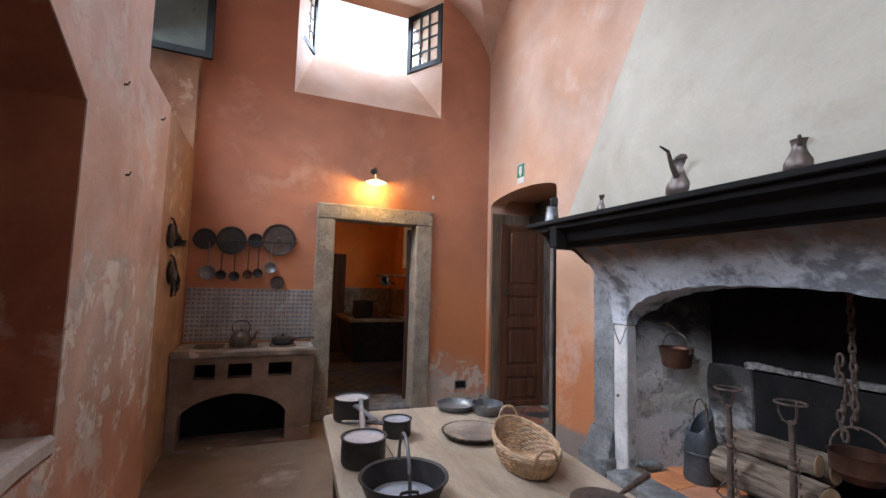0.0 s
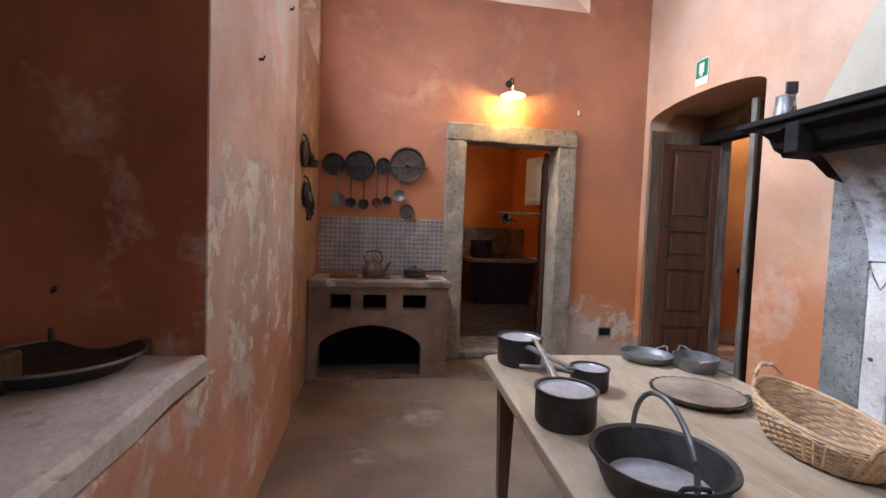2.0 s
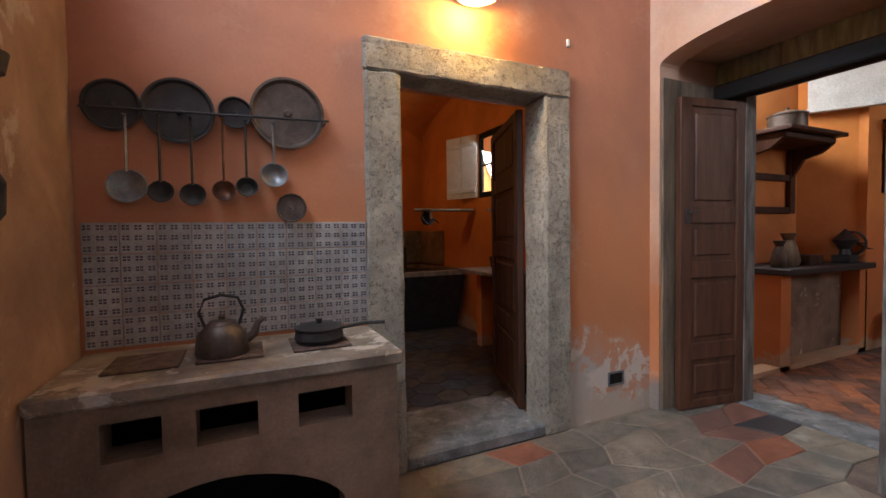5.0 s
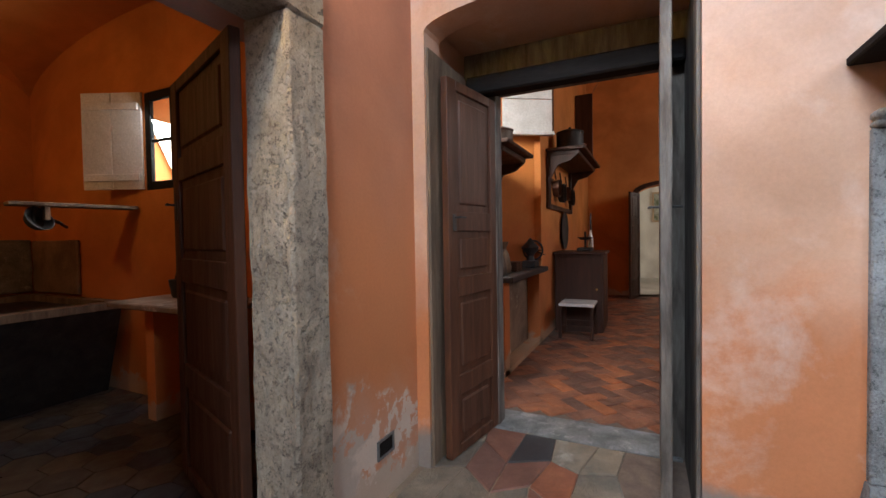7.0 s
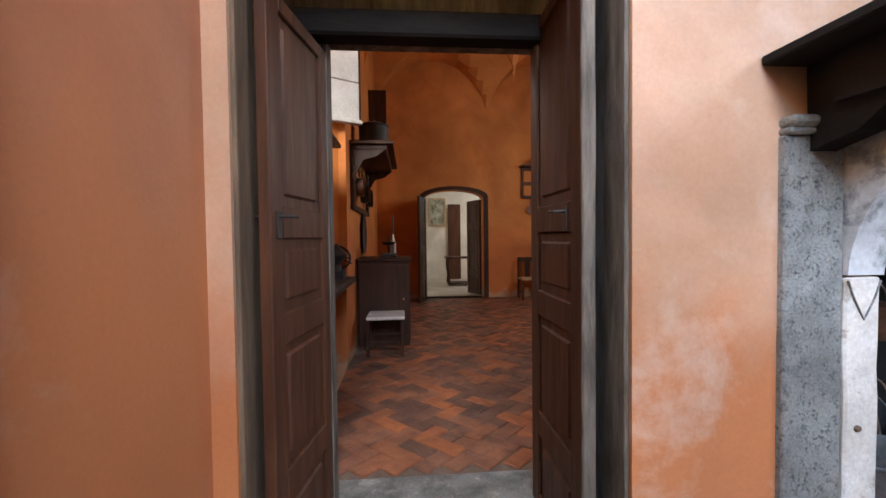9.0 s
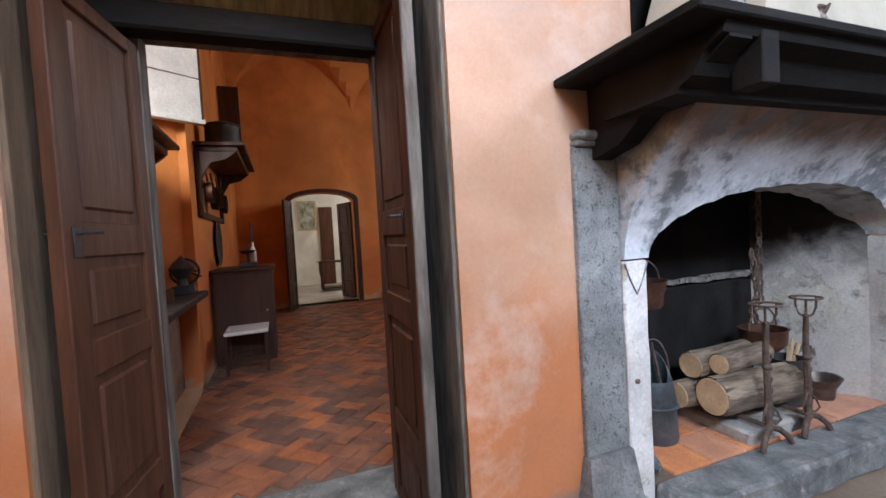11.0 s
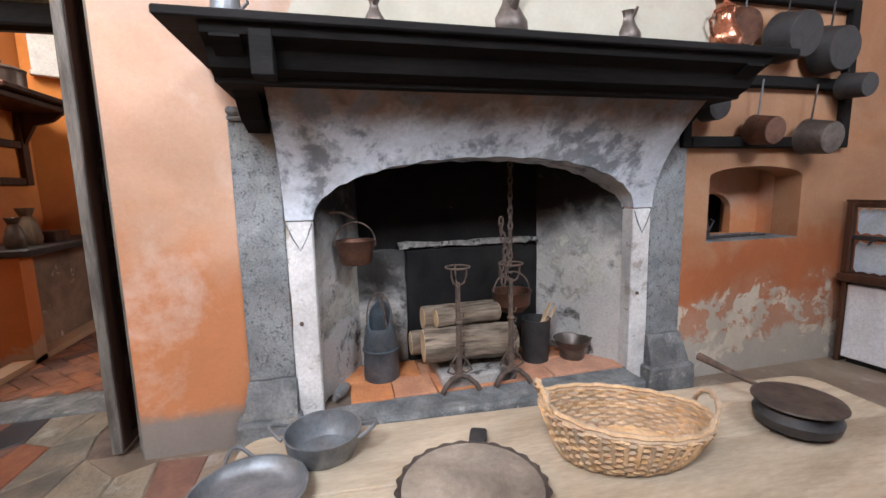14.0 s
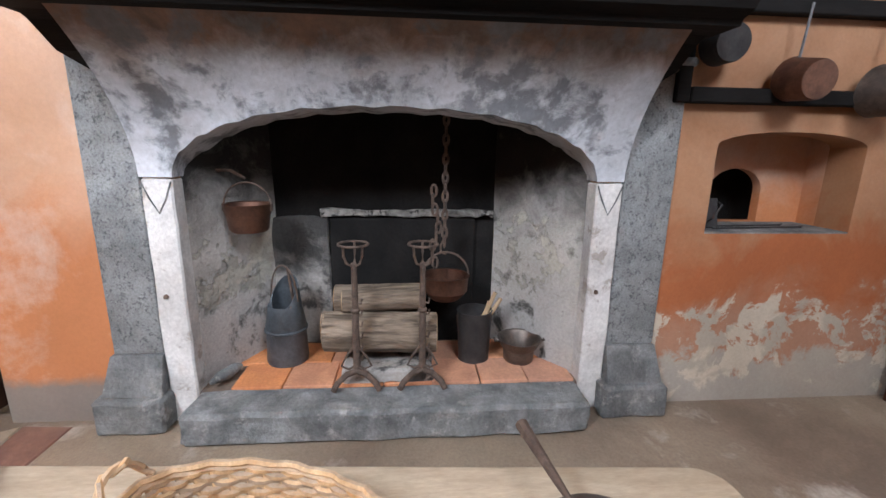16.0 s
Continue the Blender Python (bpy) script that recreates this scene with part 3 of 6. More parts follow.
# ---- stone door surround and doors ----
def stone_surround():
    e = thing("stone_door_surround", pose(0.5, YN, 0), "rough-hewn speckled granite door surround on terracotta wall", "door surround")
    tagged(e, kind="structure")
    part("jamb", roughen(box(0, 0.2, -0.035, 0.2, 0, 2.19, 0.012), 0.007, 16, 11), GRANITE, e, smooth=False)
    part("jamb", roughen(box(1.16, 1.365, -0.035, 0.2, 0, 2.19, 0.012), 0.007, 16, 11), GRANITE, e, smooth=False)
    part("lintel", roughen(box(0, 1.365, -0.035, 0.2, 2.192, 2.37, 0.012), 0.007, 16, 11), GRANITE, e, smooth=False)
    part("step", box(0.203, 1.157, -0.03, 0.57, 0, 0.085, 0.015), SLATE, e, "worn grey stone step", smooth=False)
stone_surround()

def panel_leaf(name, m, w, h, wood, label, panels, t=0.045, handle_x=None, group=""):
    """A panelled door leaf, hinged at the local z axis and reaching along local x."""
    e = thing(name, m, label, "door", group)
    tagged(e, kind="structure")
    s = 0.1
    part("stile", box(0, s, -t / 2, t / 2, 0, h, 0.004), wood, e, smooth=False)
    part("stile", box(w - s, w, -t / 2, t / 2, 0, h, 0.004), wood, e, smooth=False)
    zs = [0.0] + panels + [h]
    for z in zs:
        z0, z1 = max(0, z - 0.06), min(h, z + 0.06)
        part("rail", box(s + 0.001, w - s - 0.001, -t / 2 + 0.001, t / 2 - 0.001, z0, z1, 0.004), wood, e, smooth=False)
    for z0, z1 in zip(zs, zs[1:]):
        bm = box(s + 0.001, w - s - 0.001, -0.006, 0.006, z0 + 0.06, z1 - 0.06)
        box(s + 0.04, w - s - 0.04, -0.016, 0.016, z0 + 0.1, z1 - 0.1, 0.012, bm)
        part("panel", bm, wood, e, smooth=False)
    if handle_x is not None:
        for sd in (-1, 1):
            bm = box(handle_x - 0.018, handle_x + 0.018, sd * t / 2, sd * (t / 2 + 0.006), 1.36, 1.46, 0.003)
            tube([(handle_x, sd * t / 2, 1.44), (handle_x, sd * (t / 2 + 0.05), 1.44), (handle_x - 0.05, sd * (t / 2 + 0.052), 1.44)], 0.006, 8, bm)
            part("handle", bm, IRON, e, "black iron lever handle")
    return e
panel_leaf("door_1", pose(1.645, 5.125, 0.09, 0, 0, 70), 0.9, 2.08, DOORWOOD, "dark walnut panelled door standing open", [0.55, 1.1, 1.62], handle_x=0.84)
panel_leaf("door_2", pose(3.36, 4.655, 0.015, 0, 0, 171), 0.62, 2.26, DOORWOOD2, "brown panelled door leaf folded open", [0.42, 1.02, 1.42], handle_x=0.56)
panel_leaf("door_3", pose(3.35, 3.6, 0.03, 0, 0, 179.5), 0.645, 2.37, DOORWOOD, "dark weathered door leaf folded open", [0.42, 1.02, 1.42], handle_x=0.5)
structure(finish("leaf_edge", roughen(box(2.68, 2.704, 3.582, 3.632, 0.03, 2.41, 0.005), 0.003, 10, 9), GREYWOOD), "greyed worn edge of the folded door leaf", "door edge")
structure(finish("reveal_board", box(2.655, 3.33, 3.472, 3.49, 0.0, 2.5, 0.004), GREYWOOD), "grey weathered board lining the doorway", "trim")
structure(finish("baseboard", box(2.66, 3.33, 4.805, 4.83, 0.0, 2.42, 0.004), OLDWOOD), "grey weathered reveal board", "trim")

# ---- fireplace ----
def fireplace():
    e = thing("fireplace", pose(0, 0, 0), "large grey stone fireplace with arched opening and white jambs", "fireplace")
    yl, yr, z0, z1 = 2.69, 0.475, 1.22, 1.82
    def face(z):
        u = max(0.0, (z - z0) / (z1 - z0))
        return 2.6 - 0.4 * u ** 1.9
    def soffit(y):
        u = (y - 1.58) / 0.97
        return z0 if abs(u) >= 1 else z0 + 0.31 * (1 - abs(u) ** 2.3) ** 0.5
    bm = bmesh.new()
    ys = [yr, 0.5, 0.55] + [1.58 - 0.97 * math.cos(math.pi * k / 40) for k in range(41)] + [2.6, 2.65, yl]
    fr, bk = [], []
    for i, y in enumerate(ys):
        zb = soffit(y) + (0.006 * math.sin(i * 2.3) if 4 < i < 40 else 0)
        f, k = [], []
        for j in range(13):
            z = zb + (z1 - zb) * j / 12
            f.append(bm.verts.new((face(z), y, z)))
            k.append(bm.verts.new((2.84, y, z)))
        fr.append(f), bk.append(k)
    for i in range(len(ys) - 1):
        for j in range(12):
            bm.faces.new((fr[i][j], fr[i + 1][j], fr[i + 1][j + 1], fr[i][j + 1]))
            bm.faces.new((bk[i][j], bk[i][j + 1], bk[i + 1][j + 1], bk[i + 1][j]))
        bm.faces.new((fr[i][0], bk[i][0], bk[i + 1][0], fr[i + 1][0]))
        bm.faces.new((fr[i][12], fr[i + 1][12], bk[i + 1][12], bk[i][12]))
    for i in (0, -1):
        for j in range(12):
            bm.faces.new((fr[i][j], fr[i][j + 1], bk[i][j + 1], bk[i][j]))
    part("lintel", bm, LINTEL, e, "flared sooty grey plaster lintel with the mantel's shadow painted along its top")
    for sgn, ya, yb in ((1, 2.555, 2.69), (-1, 0.475, 0.605)):
        bm = roughen(box(2.605, 2.84, ya, yb, 0.0, 1.215, 0.008), 0.005, 10)
        j = part("jamb", bm, WHITEWASH, e, "worn white painted jamb", smooth=False)
        yc = (ya + yb) / 2
        bm = tube([(2.602, ya + 0.004, 1.2), (2.602, ya + 0.03, 1.13), (2.602, yc, 1.06), (2.602, yb - 0.03, 1.13), (2.602, yb - 0.004, 1.2)], 0.004, 6)
        part("carved_drop", bm, SLATE, j)
        part("iron_pin", lathe([(0, 0.012), (0.011, 0.01), (0.012, 0)], 10, m=pose(2.605, yc + 0.02, 0.665, 0, -90, 0)), RUST, j, "small rusty iron pin")
        p0, p1 = (2.695, 2.925) if sgn > 0 else (0.215, 0.47)
        part("pilaster", box(2.612, 2.66, p0, p1, 0.37, 1.72, 0.006), PILASTER, e, "speckled grey granite pilaster", smooth=False)
        bm = box(2.59, 2.66, p0 - 0.01, p1, 1.72, 1.745, 0.008)
        box(2.575, 2.66, p0 - 0.022, p1, 1.745, 1.785, 0.012, bm)
        part("capital", bm, SLATE, e, smooth=False)
        q0, q1 = (2.69, 2.965) if sgn > 0 else (0.18, 0.475)
        bm = bmesh.new()
        lo = [bm.verts.new(v) for v in ((2.54, q0, 0.18), (2.7, q0, 0.18), (2.7, q1, 0.18), (2.54, q1, 0.18))]
        d = 0.035
        hi = [bm.verts.new(v) for v in ((2.59, q0 + (d if sgn < 0 else 0), 0.37), (2.7, q0 + (d if sgn < 0 else 0), 0.37), (2.7, q1 - (d if sgn > 0 else 0), 0.37), (2.59, q1 - (d if sgn > 0 else 0), 0.37))]
        bm.faces.new(lo[::-1]), bm.faces.new(hi)
        for k in range(4):
            bm.faces.new((lo[k - 1], lo[k], hi[k], hi[k - 1]))
        part("plinth", bm, SLATE, e, smooth=False)
        part("footing", roughen(box(2.5, 2.7, q0 - 0.02, q1 + 0.03, 0, 0.178, 0.015), 0.01, 6), SLATE, e, "chipped grey stone footing", smooth=False)
    part("hearth_kerb", roughen(box(2.39, 2.62, 0.62, 2.555, 0.0, 0.165, 0.018), 0.012, 12), SLATE, e, "rough grey stone hearth kerb", smooth=False)
    part("hearth_bed", box(2.62, 3.2, 0.6, 2.56, 0.0, 0.15), MORTAR, e, "mortar hearth bed", smooth=False)
    bm = box(3.2, 3.4, 0.58, 2.58, 0.0, 3.0)
    part("back_wall", bm, SOOT_AND_DARK, e, "soot-blackened back wall", smooth=False)
    bm = bmesh.new()
    v = [bm.verts.new(p) for p in ((2.7, 2.555, 0.15), (3.2, 2.3, 0.15), (3.2, 2.3, 2.2), (2.7, 2.555, 2.2), (2.7, 2.57, 0.15), (3.2, 2.57, 0.15), (3.2, 2.57, 2.2), (2.7, 2.57, 2.2))]
    for q in ((0, 3, 2, 1), (4, 5, 6, 7), (0, 1, 5, 4), (3, 7, 6, 2), (1, 2, 6, 5), (0, 4, 7, 3)):
        bm.faces.new([v[k] for k in q])
    part("side_wall", roughen(bm, 0.012, 8, 5), FIREWALL, e, "scorched whitewashed side wall", smooth=True)
    bm = bmesh.new()
    v = [bm.verts.new(p) for p in ((2.7, 0.6, 0.15), (3.2, 0.98, 0.15), (3.2, 0.98, 2.2), (2.7, 0.6, 2.2), (2.7, 0.58, 0.15), (3.2, 0.58, 0.15), (3.2, 0.58, 2.2), (2.7, 0.58, 2.2))]
    for q in ((0, 1, 2, 3), (4, 7, 6, 5), (0, 4, 5, 1), (3, 2, 6, 7), (1, 5, 6, 2), (0, 3, 7, 4)):
        bm.faces.new([v[k] for k in q])
    part("side_wall", roughen(bm, 0.012, 8, 5), FIREWALL, e, "scorched whitewashed side wall", smooth=True)
    part("fireback", box(3.165, 3.198, 1.1, 1.98, 0.15, 0.95, 0.01), SOOT_AND_DARK, e, "black cast-iron fireback", smooth=False)
    bm = roughen(box(3.15, 3.2, 0.985, 2.03, 0.962, 1.0, 0.006), 0.018, 18, 14)
    part("ledge", bm, FIREBACK_LEDGE, e, "crumbling plaster ledge", smooth=False)
    bm = roughen(box(3.17, 3.2, 1.985, 2.36, 0.15, 0.96, 0.01), 0.012, 8)
    part("back_plaster", bm, FIREBACK_WALL, e, "patchy scorched plaster", smooth=False)
    part("ash_block", roughen(box(2.64, 3.12, 1.38, 1.86, 0.151, 0.235, 0.015), 0.012, 6), FIREBACK_WALL, e, "sooty stone block under the logs")
    part("flue_lining", box(2.84, 3.2, 0.58, 0.63, 1.42, 2.69), SOOT_AND_DARK, e, "sooty flue wall", smooth=False)
    part("flue_lining", box(2.84, 3.2, 2.52, 2.56, 1.31, 2.69), SOOT_AND_DARK, e, "sooty flue wall", smooth=False)
    part("flue_lining", box(2.83, 2.86, 0.62, 2.52, 1.56, 2.69), SOOT_AND_DARK, e, "sooty flue wall", smooth=False)
    return e
fp = fireplace()

def mantel():
    e = thing("mantel_shelf", pose(0, 0, 0), "black-painted timber mantel shelf on brackets above the fireplace", "mantel shelf")
    part("board", box(1.96, 2.64, 0.2, 2.996, 1.965, 2.0, 0.006), BLACKWOOD, e, "greyed shelf board", smooth=False)
    bm = bmesh.new()
    prof = [(1.985, 1.962), (2.0, 1.93), (2.06, 1.90), (2.10, 1.84), (2.15, 1.82), (2.16, 1.80), (2.5, 1.80), (2.5, 1.962)]
    a = [bm.verts.new((x, 0.34, z)) for x, z in prof]
    b = [bm.verts.new((x, 2.86, z)) for x, z in prof]
    bm.faces.new(a), bm.faces.new(b[::-1])
    for k in range(len(prof)):
        bm.faces.new((a[k - 1], a[k], b[k], b[k - 1]))
    part("moulding", bm, BLACKWOOD, e, smooth=False)
    for y in (2.78, 0.42):
        bm = bmesh.new()
        prof = [(2.0, 1.962), (2.0, 1.92), (2.1, 1.86), (2.22, 1.83), (2.34, 1.78), (2.45, 1.70), (2.62, 1.66), (2.63, 1.962)]
        a = [bm.verts.new((x, y - 0.05, z)) for x, z in prof]
        b = [bm.verts.new((x, y + 0.05, z)) for x, z in prof]
        bm.faces.new(a), bm.faces.new(b[::-1])
        for k in range(len(prof)):
            bm.faces.new((a[k - 1], a[k], b[k], b[k - 1]))
        part("bracket", bm, BLACKWOOD, e, smooth=False)
    part("iron_strap", box(1.99, 2.09, 2.62, 2.7, 1.79, 1.955, 0.004), BLACKWOOD, e, "black iron strap", smooth=False)
    return e
mantel()

def hood():
    bm = bmesh.new()
    lo = [bm.verts.new(v) for v in ((2.06, 0.56, 2.002), (2.64, 0.56, 2.002), (2.64, 2.58, 2.002), (2.06, 2.58, 2.002))]
    hi = [bm.verts.new(v) for v in ((2.58, 1.0, 5.4), (2.64, 1.0, 5.4), (2.64, 1.3, 5.4), (2.58, 1.3, 5.4))]
    bm.faces.new(lo[::-1]), bm.faces.new(hi)
    for k in range(4):
        bm.faces.new((lo[k - 1], lo[k], hi[k], hi[k - 1]))
    structure(finish("chimney_hood", bm, CREAM), "cream plaster chimney hood tapering upward", "chimney hood")
hood()
structure(finish("niche_back", slab(rect(-0.82, 0.02, 0.9, 1.52), [arched(-0.56, -0.23, 0.97, 1.15, 0.13)], "x", 2.98, 0.06), PLASTER_E), "orange plaster niche with a small oven mouth", "niche")
# near-black slab set behind the arched oven opening
structure(finish("niche_oven", box(3.25, 3.4, -0.75, 0.02, 0.9, 1.48), SOOT_AND_DARK), "black slab behind the oven mouth", "oven")
structure(finish("niche_sill", box(2.642, 2.98, -0.8, 0.0, 0.94, 0.968), SLATE), "dusty niche sill", "sill")

# ---- table ----
TABLE = pose(0.885, 1.795, 0, 0, 0, -3.6)
def table():
    e = thing("kitchen_table", TABLE, "long scrubbed pine kitchen table with stained legs", "table")
    for k in range(4):
        own = box(-0.57 + 0.28 * k, -0.2915 + 0.28 * k, -0.945, 0.96, 0.632, 0.675)
        side = -0.57 if k == 0 else 0.5485 if k == 3 else None
        if side is not None:
            ends = [e2 for e2 in own.edges if abs(e2.verts[0].co.z - e2.verts[1].co.z) > 0.02 and abs(e2.verts[0].co.x - side) < 0.004]
            bmesh.ops.bevel(own, geom=ends, offset=0.07, segments=6, affect="EDGES", profile=0.5)
        bmesh.ops.bevel(own, geom=[e2 for e2 in own.edges if abs(e2.verts[0].co.z - e2.verts[1].co.z) < 0.001], offset=0.005, segments=2, affect="EDGES", profile=0.5)
        part("plank", own, TABLETOP, e, smooth=False)
    for y in (-0.85, 0.83):
        part("apron", box(-0.45, 0.45, y - 0.012, y + 0.012, 0.51, 0.631), TABLELEG, e, smooth=False)
    for x in (-0.47, 0.47):
        part("apron", box(x - 0.012, x + 0.012, -0.81, 0.79, 0.51, 0.631), TABLELEG, e, smooth=False)
        for y in (-0.84, 0.82):
            bm = bmesh.new()
            bmesh.ops.create_cone(bm, cap_ends=True, segments=4, radius1=0.032, radius2=0.056, depth=0.631, matrix=Matrix.Translation((x, y, 0.3155)) @ pose(0, 0, 0, 0, 0, 45))
            part("leg", bm, TABLELEG, e, smooth=False)
    return e
table()

# ---- masonry stove ----
def stove():
    e = thing("masonry_stove", pose(0, 0, 0), "low plastered masonry charcoal stove with three fire holes", "stove")
    x0, x1, y0 = -0.71, 0.475, 4.35
    holes = [rect(-0.53, -0.36, 0.6, 0.73), rect(-0.26, -0.06, 0.6, 0.73), rect(0.08, 0.285, 0.6, 0.73), arched(-0.63, 0.25, 0.02, 0.27, 0.2, power=1.7)]
    part("front", slab(rect(x0, x1, 0, 0.79), holes, "y", y0, 0.14), STOVE, e, smooth=False)
    # near-black block and shelf fill the space behind the fire holes and arch
    part("body", box(x0, x1, y0 + 0.4, 4.885, 0, 0.79), SOOT_AND_DARK, e, "black stove interior", smooth=False)
    part("side", box(x1 - 0.12, x1, y0 + 0.141, y0 + 0.4, 0, 0.79), STOVE, e, smooth=False)
    part("side", box(x0, x0 + 0.06, y0 + 0.141, y0 + 0.4, 0, 0.79), STOVE, e, smooth=False)
    part("shelf", box(x0 + 0.06, x1 - 0.12, y0 + 0.141, y0 + 0.4, 0.5, 0.58), SOOT_AND_DARK, e, smooth=False)
    part("top", box(x0, x1 + 0.02, y0 - 0.03, 4.885, 0.792, 0.85, 0.01), MARBLE, e, "stained stone stove top with a pale edge", smooth=False)
    for xc in (-0.44, -0.15, 0.2):
        part("grate", box(xc - 0.12, xc + 0.12, 4.48, 4.72, 0.851, 0.862, 0.004), RUST, e, "rusty iron grate", smooth=False)
    return e
stove()

# ---- west window embrasure ----
def framed_sash(name, m, w, h, label, bars=(1, 2), wood=FRAMEDARK, group="", glass=GLASS):
    """A glazed casement in local x and z."""
    e = thing(name, m, label, "window", group)
    tagged(e, kind="structure")
    f = 0.07
    for x in (0, w - f):
        part("stile", box(x, x + f, -0.02, 0.02, 0, h, 0.004), wood, e, smooth=False)
    for z in (0, h - f):
        part("rail", box(f + 0.001, w - f - 0.001, -0.019, 0.019, z, z + f, 0.004), wood, e, smooth=False)
    nx, nz = bars
    for k in range(1, nx):
        x = f + (w - 2 * f) * k / nx
        part("glazing_bar", box(x - 0.012, x + 0.012, -0.012, 0.012, f, h - f), wood, e, smooth=False)
    for k in range(1, nz):
        z = f + (h - 2 * f) * k / nz
        part("glazing_bar", box(f, w - f, -0.011, 0.011, z - 0.012, z + 0.012), wood, e, smooth=False)
    p = part("pane", box(f, w - f, -0.003, 0.003, f, h - f), glass, e, smooth=False)
    p.visible_shadow = False
    return e
framed_sash("window_1", pose(-1.2, 4.5, 3.58, 0, 0, 2), 0.62, 1.0, "dark-framed casement with dusty glass swung open", (1, 1), glass=DUSTYGLASS)
framed_sash("window_2", pose(1.63, 5.4, 4.32, 0, 0, -58), 0.58, 0.8, "dark-framed leaded casement swung open", (3, 4))
framed_sash("window_3", pose(0.42, 5.4, 4.30, 0, 0, -118), 0.5, 0.8, "dark-framed leaded casement swung open", (3, 4))
structure(finish("window_sill_west", loft([(-0.73, 2.97, 2.74), (-0.73, 4.76, 2.74), (-1.27, 4.6, 3.4), (-1.27, 3.1, 3.4)], [(-0.73, 2.97, 2.70), (-0.73, 4.76, 2.70), (-1.27, 4.6, 3.36), (-1.27, 3.1, 3.36)]), PLASTER_E), "sloping plaster window sill", "sill")
bm = bmesh.new()
bm.faces.new([bm.verts.new(v) for v in ((-0.73, 2.965, 2.742), (-0.73, 4.765, 2.742), (-1.27, 4.765, 3.42), (-1.27, 2.965, 3.42))])
got = bmesh.ops.extrude_face_region(bm, geom=bm.faces[:])
bmesh.ops.translate(bm, vec=(-0.02, 0, -0.06), verts=[g for g in got["geom"] if isinstance(g, bmesh.types.BMVert)])
structure(finish("embrasure_slope", bm, PLASTER_E), "sloping plaster sill of the high window", "sill")

# ---- vessels ----
def saucepan(name, m, r, h, material, label, lid=True, handle=None, inner=TIN, group="", lip=1.06):
    """A straight pan with a rim, thick wall, riveted handle and flat lid."""
    e = thing(name, m, label, "saucepan", group)
    part("body", lathe([(0, 0), (r * 0.94, 0), (r, 0.012), (r, h - 0.006), (r * lip, h), (r * lip, h + 0.005), (r * 0.95, h + 0.004), (r * 0.94, 0.012), (0, 0.01)], 36), material, e)
    if lid:
        part("lid", lathe([(0, h - 0.012), (r * 0.92, h - 0.012), (r * 0.925, h - 0.002), (r * 0.9, h - 0.001), (r * 0.85, h - 0.007), (r * 0.4, h - 0.006), (0, h - 0.004)], 36), inner, e, "greyed metal lid")
    if handle:
        L, z = handle
        bm = tube([(r * 0.97, 0, h * 0.8), (r + 0.04, 0, h * 0.86), (r + L * 0.5, 0, h * 0.86 + z * 0.5), (r + L, 0, h * 0.86 + z)], 0.009, 8, taper=lambda u: 1.5 - 0.6 * u, flat=1.5)
        lathe([(0, -0.004), (0.018, -0.004), (0.018, 0.004), (0, 0.004)], 14, bm, pose(r + L, 0, h * 0.86 + z))
        part("handle", bm, PEWTER if inner is TIN else material, e, "long iron handle")
    return e

T = 0.676
saucepan("saucepan", pose(0.525, 2.645, T, 0, 0, -88), 0.105, 0.125, IRON, "black saucepan with grey lid and long handle on the table", handle=(0.4, 0.03), group="saucepans on the table")
saucepan("saucepan", pose(0.46, 2.0, T, 0, 0, 80), 0.1, 0.115, IRON, "black lidded saucepan standing on the table", handle=(0.42, 0.045), group="saucepans on the table")
saucepan("saucepan", pose(0.705, 2.295, T, 0, 0, 172), 0.076, 0.085, IRON, "small black lidded saucepan with handle on the table", handle=(0.2, 0.01), group="saucepans on the table")

def shallow_pan(name, m, r, h, material, label, loops=2, inner=None, group=""):
    e = thing(name, m, label, "pan", group)
    part("body", lathe([(0, 0), (r * 0.78, 0), (r * 0.95, h * 0.5), (r, h), (r * 1.02, h + 0.003), (r * 0.97, h + 0.003), (r * 0.9, h * 0.5), (r * 0.75, 0.006), (0, 0.006)], 36), material, e)
    for k in range(loops):
        a = math.pi * k
        c, s = math.cos(a), math.sin(a)
        pts = [(c * (r * 0.99 + 0.04 * math.sin(math.pi * u)), s * 0 + 0.035 * (1 - 2 * u), h * 0.9 + 0.02 * math.sin(math.pi * u)) for u in (j / 10 for j in range(11))]
        part("handle", tube(pts, 0.005, 8), material, e)
    return e
shallow_pan("shallow_pan", pose(1.21, 2.655, T, 0, 0, 20), 0.128, 0.035, PEWTER, "shallow pewter pan with two loop handles on the table")
shallow_pan("deep_pan", pose(1.365, 2.495, T, 0, 0, 78), 0.1, 0.065, PEWTER, "blue-grey tinned pan with two loop handles on the table", 2)

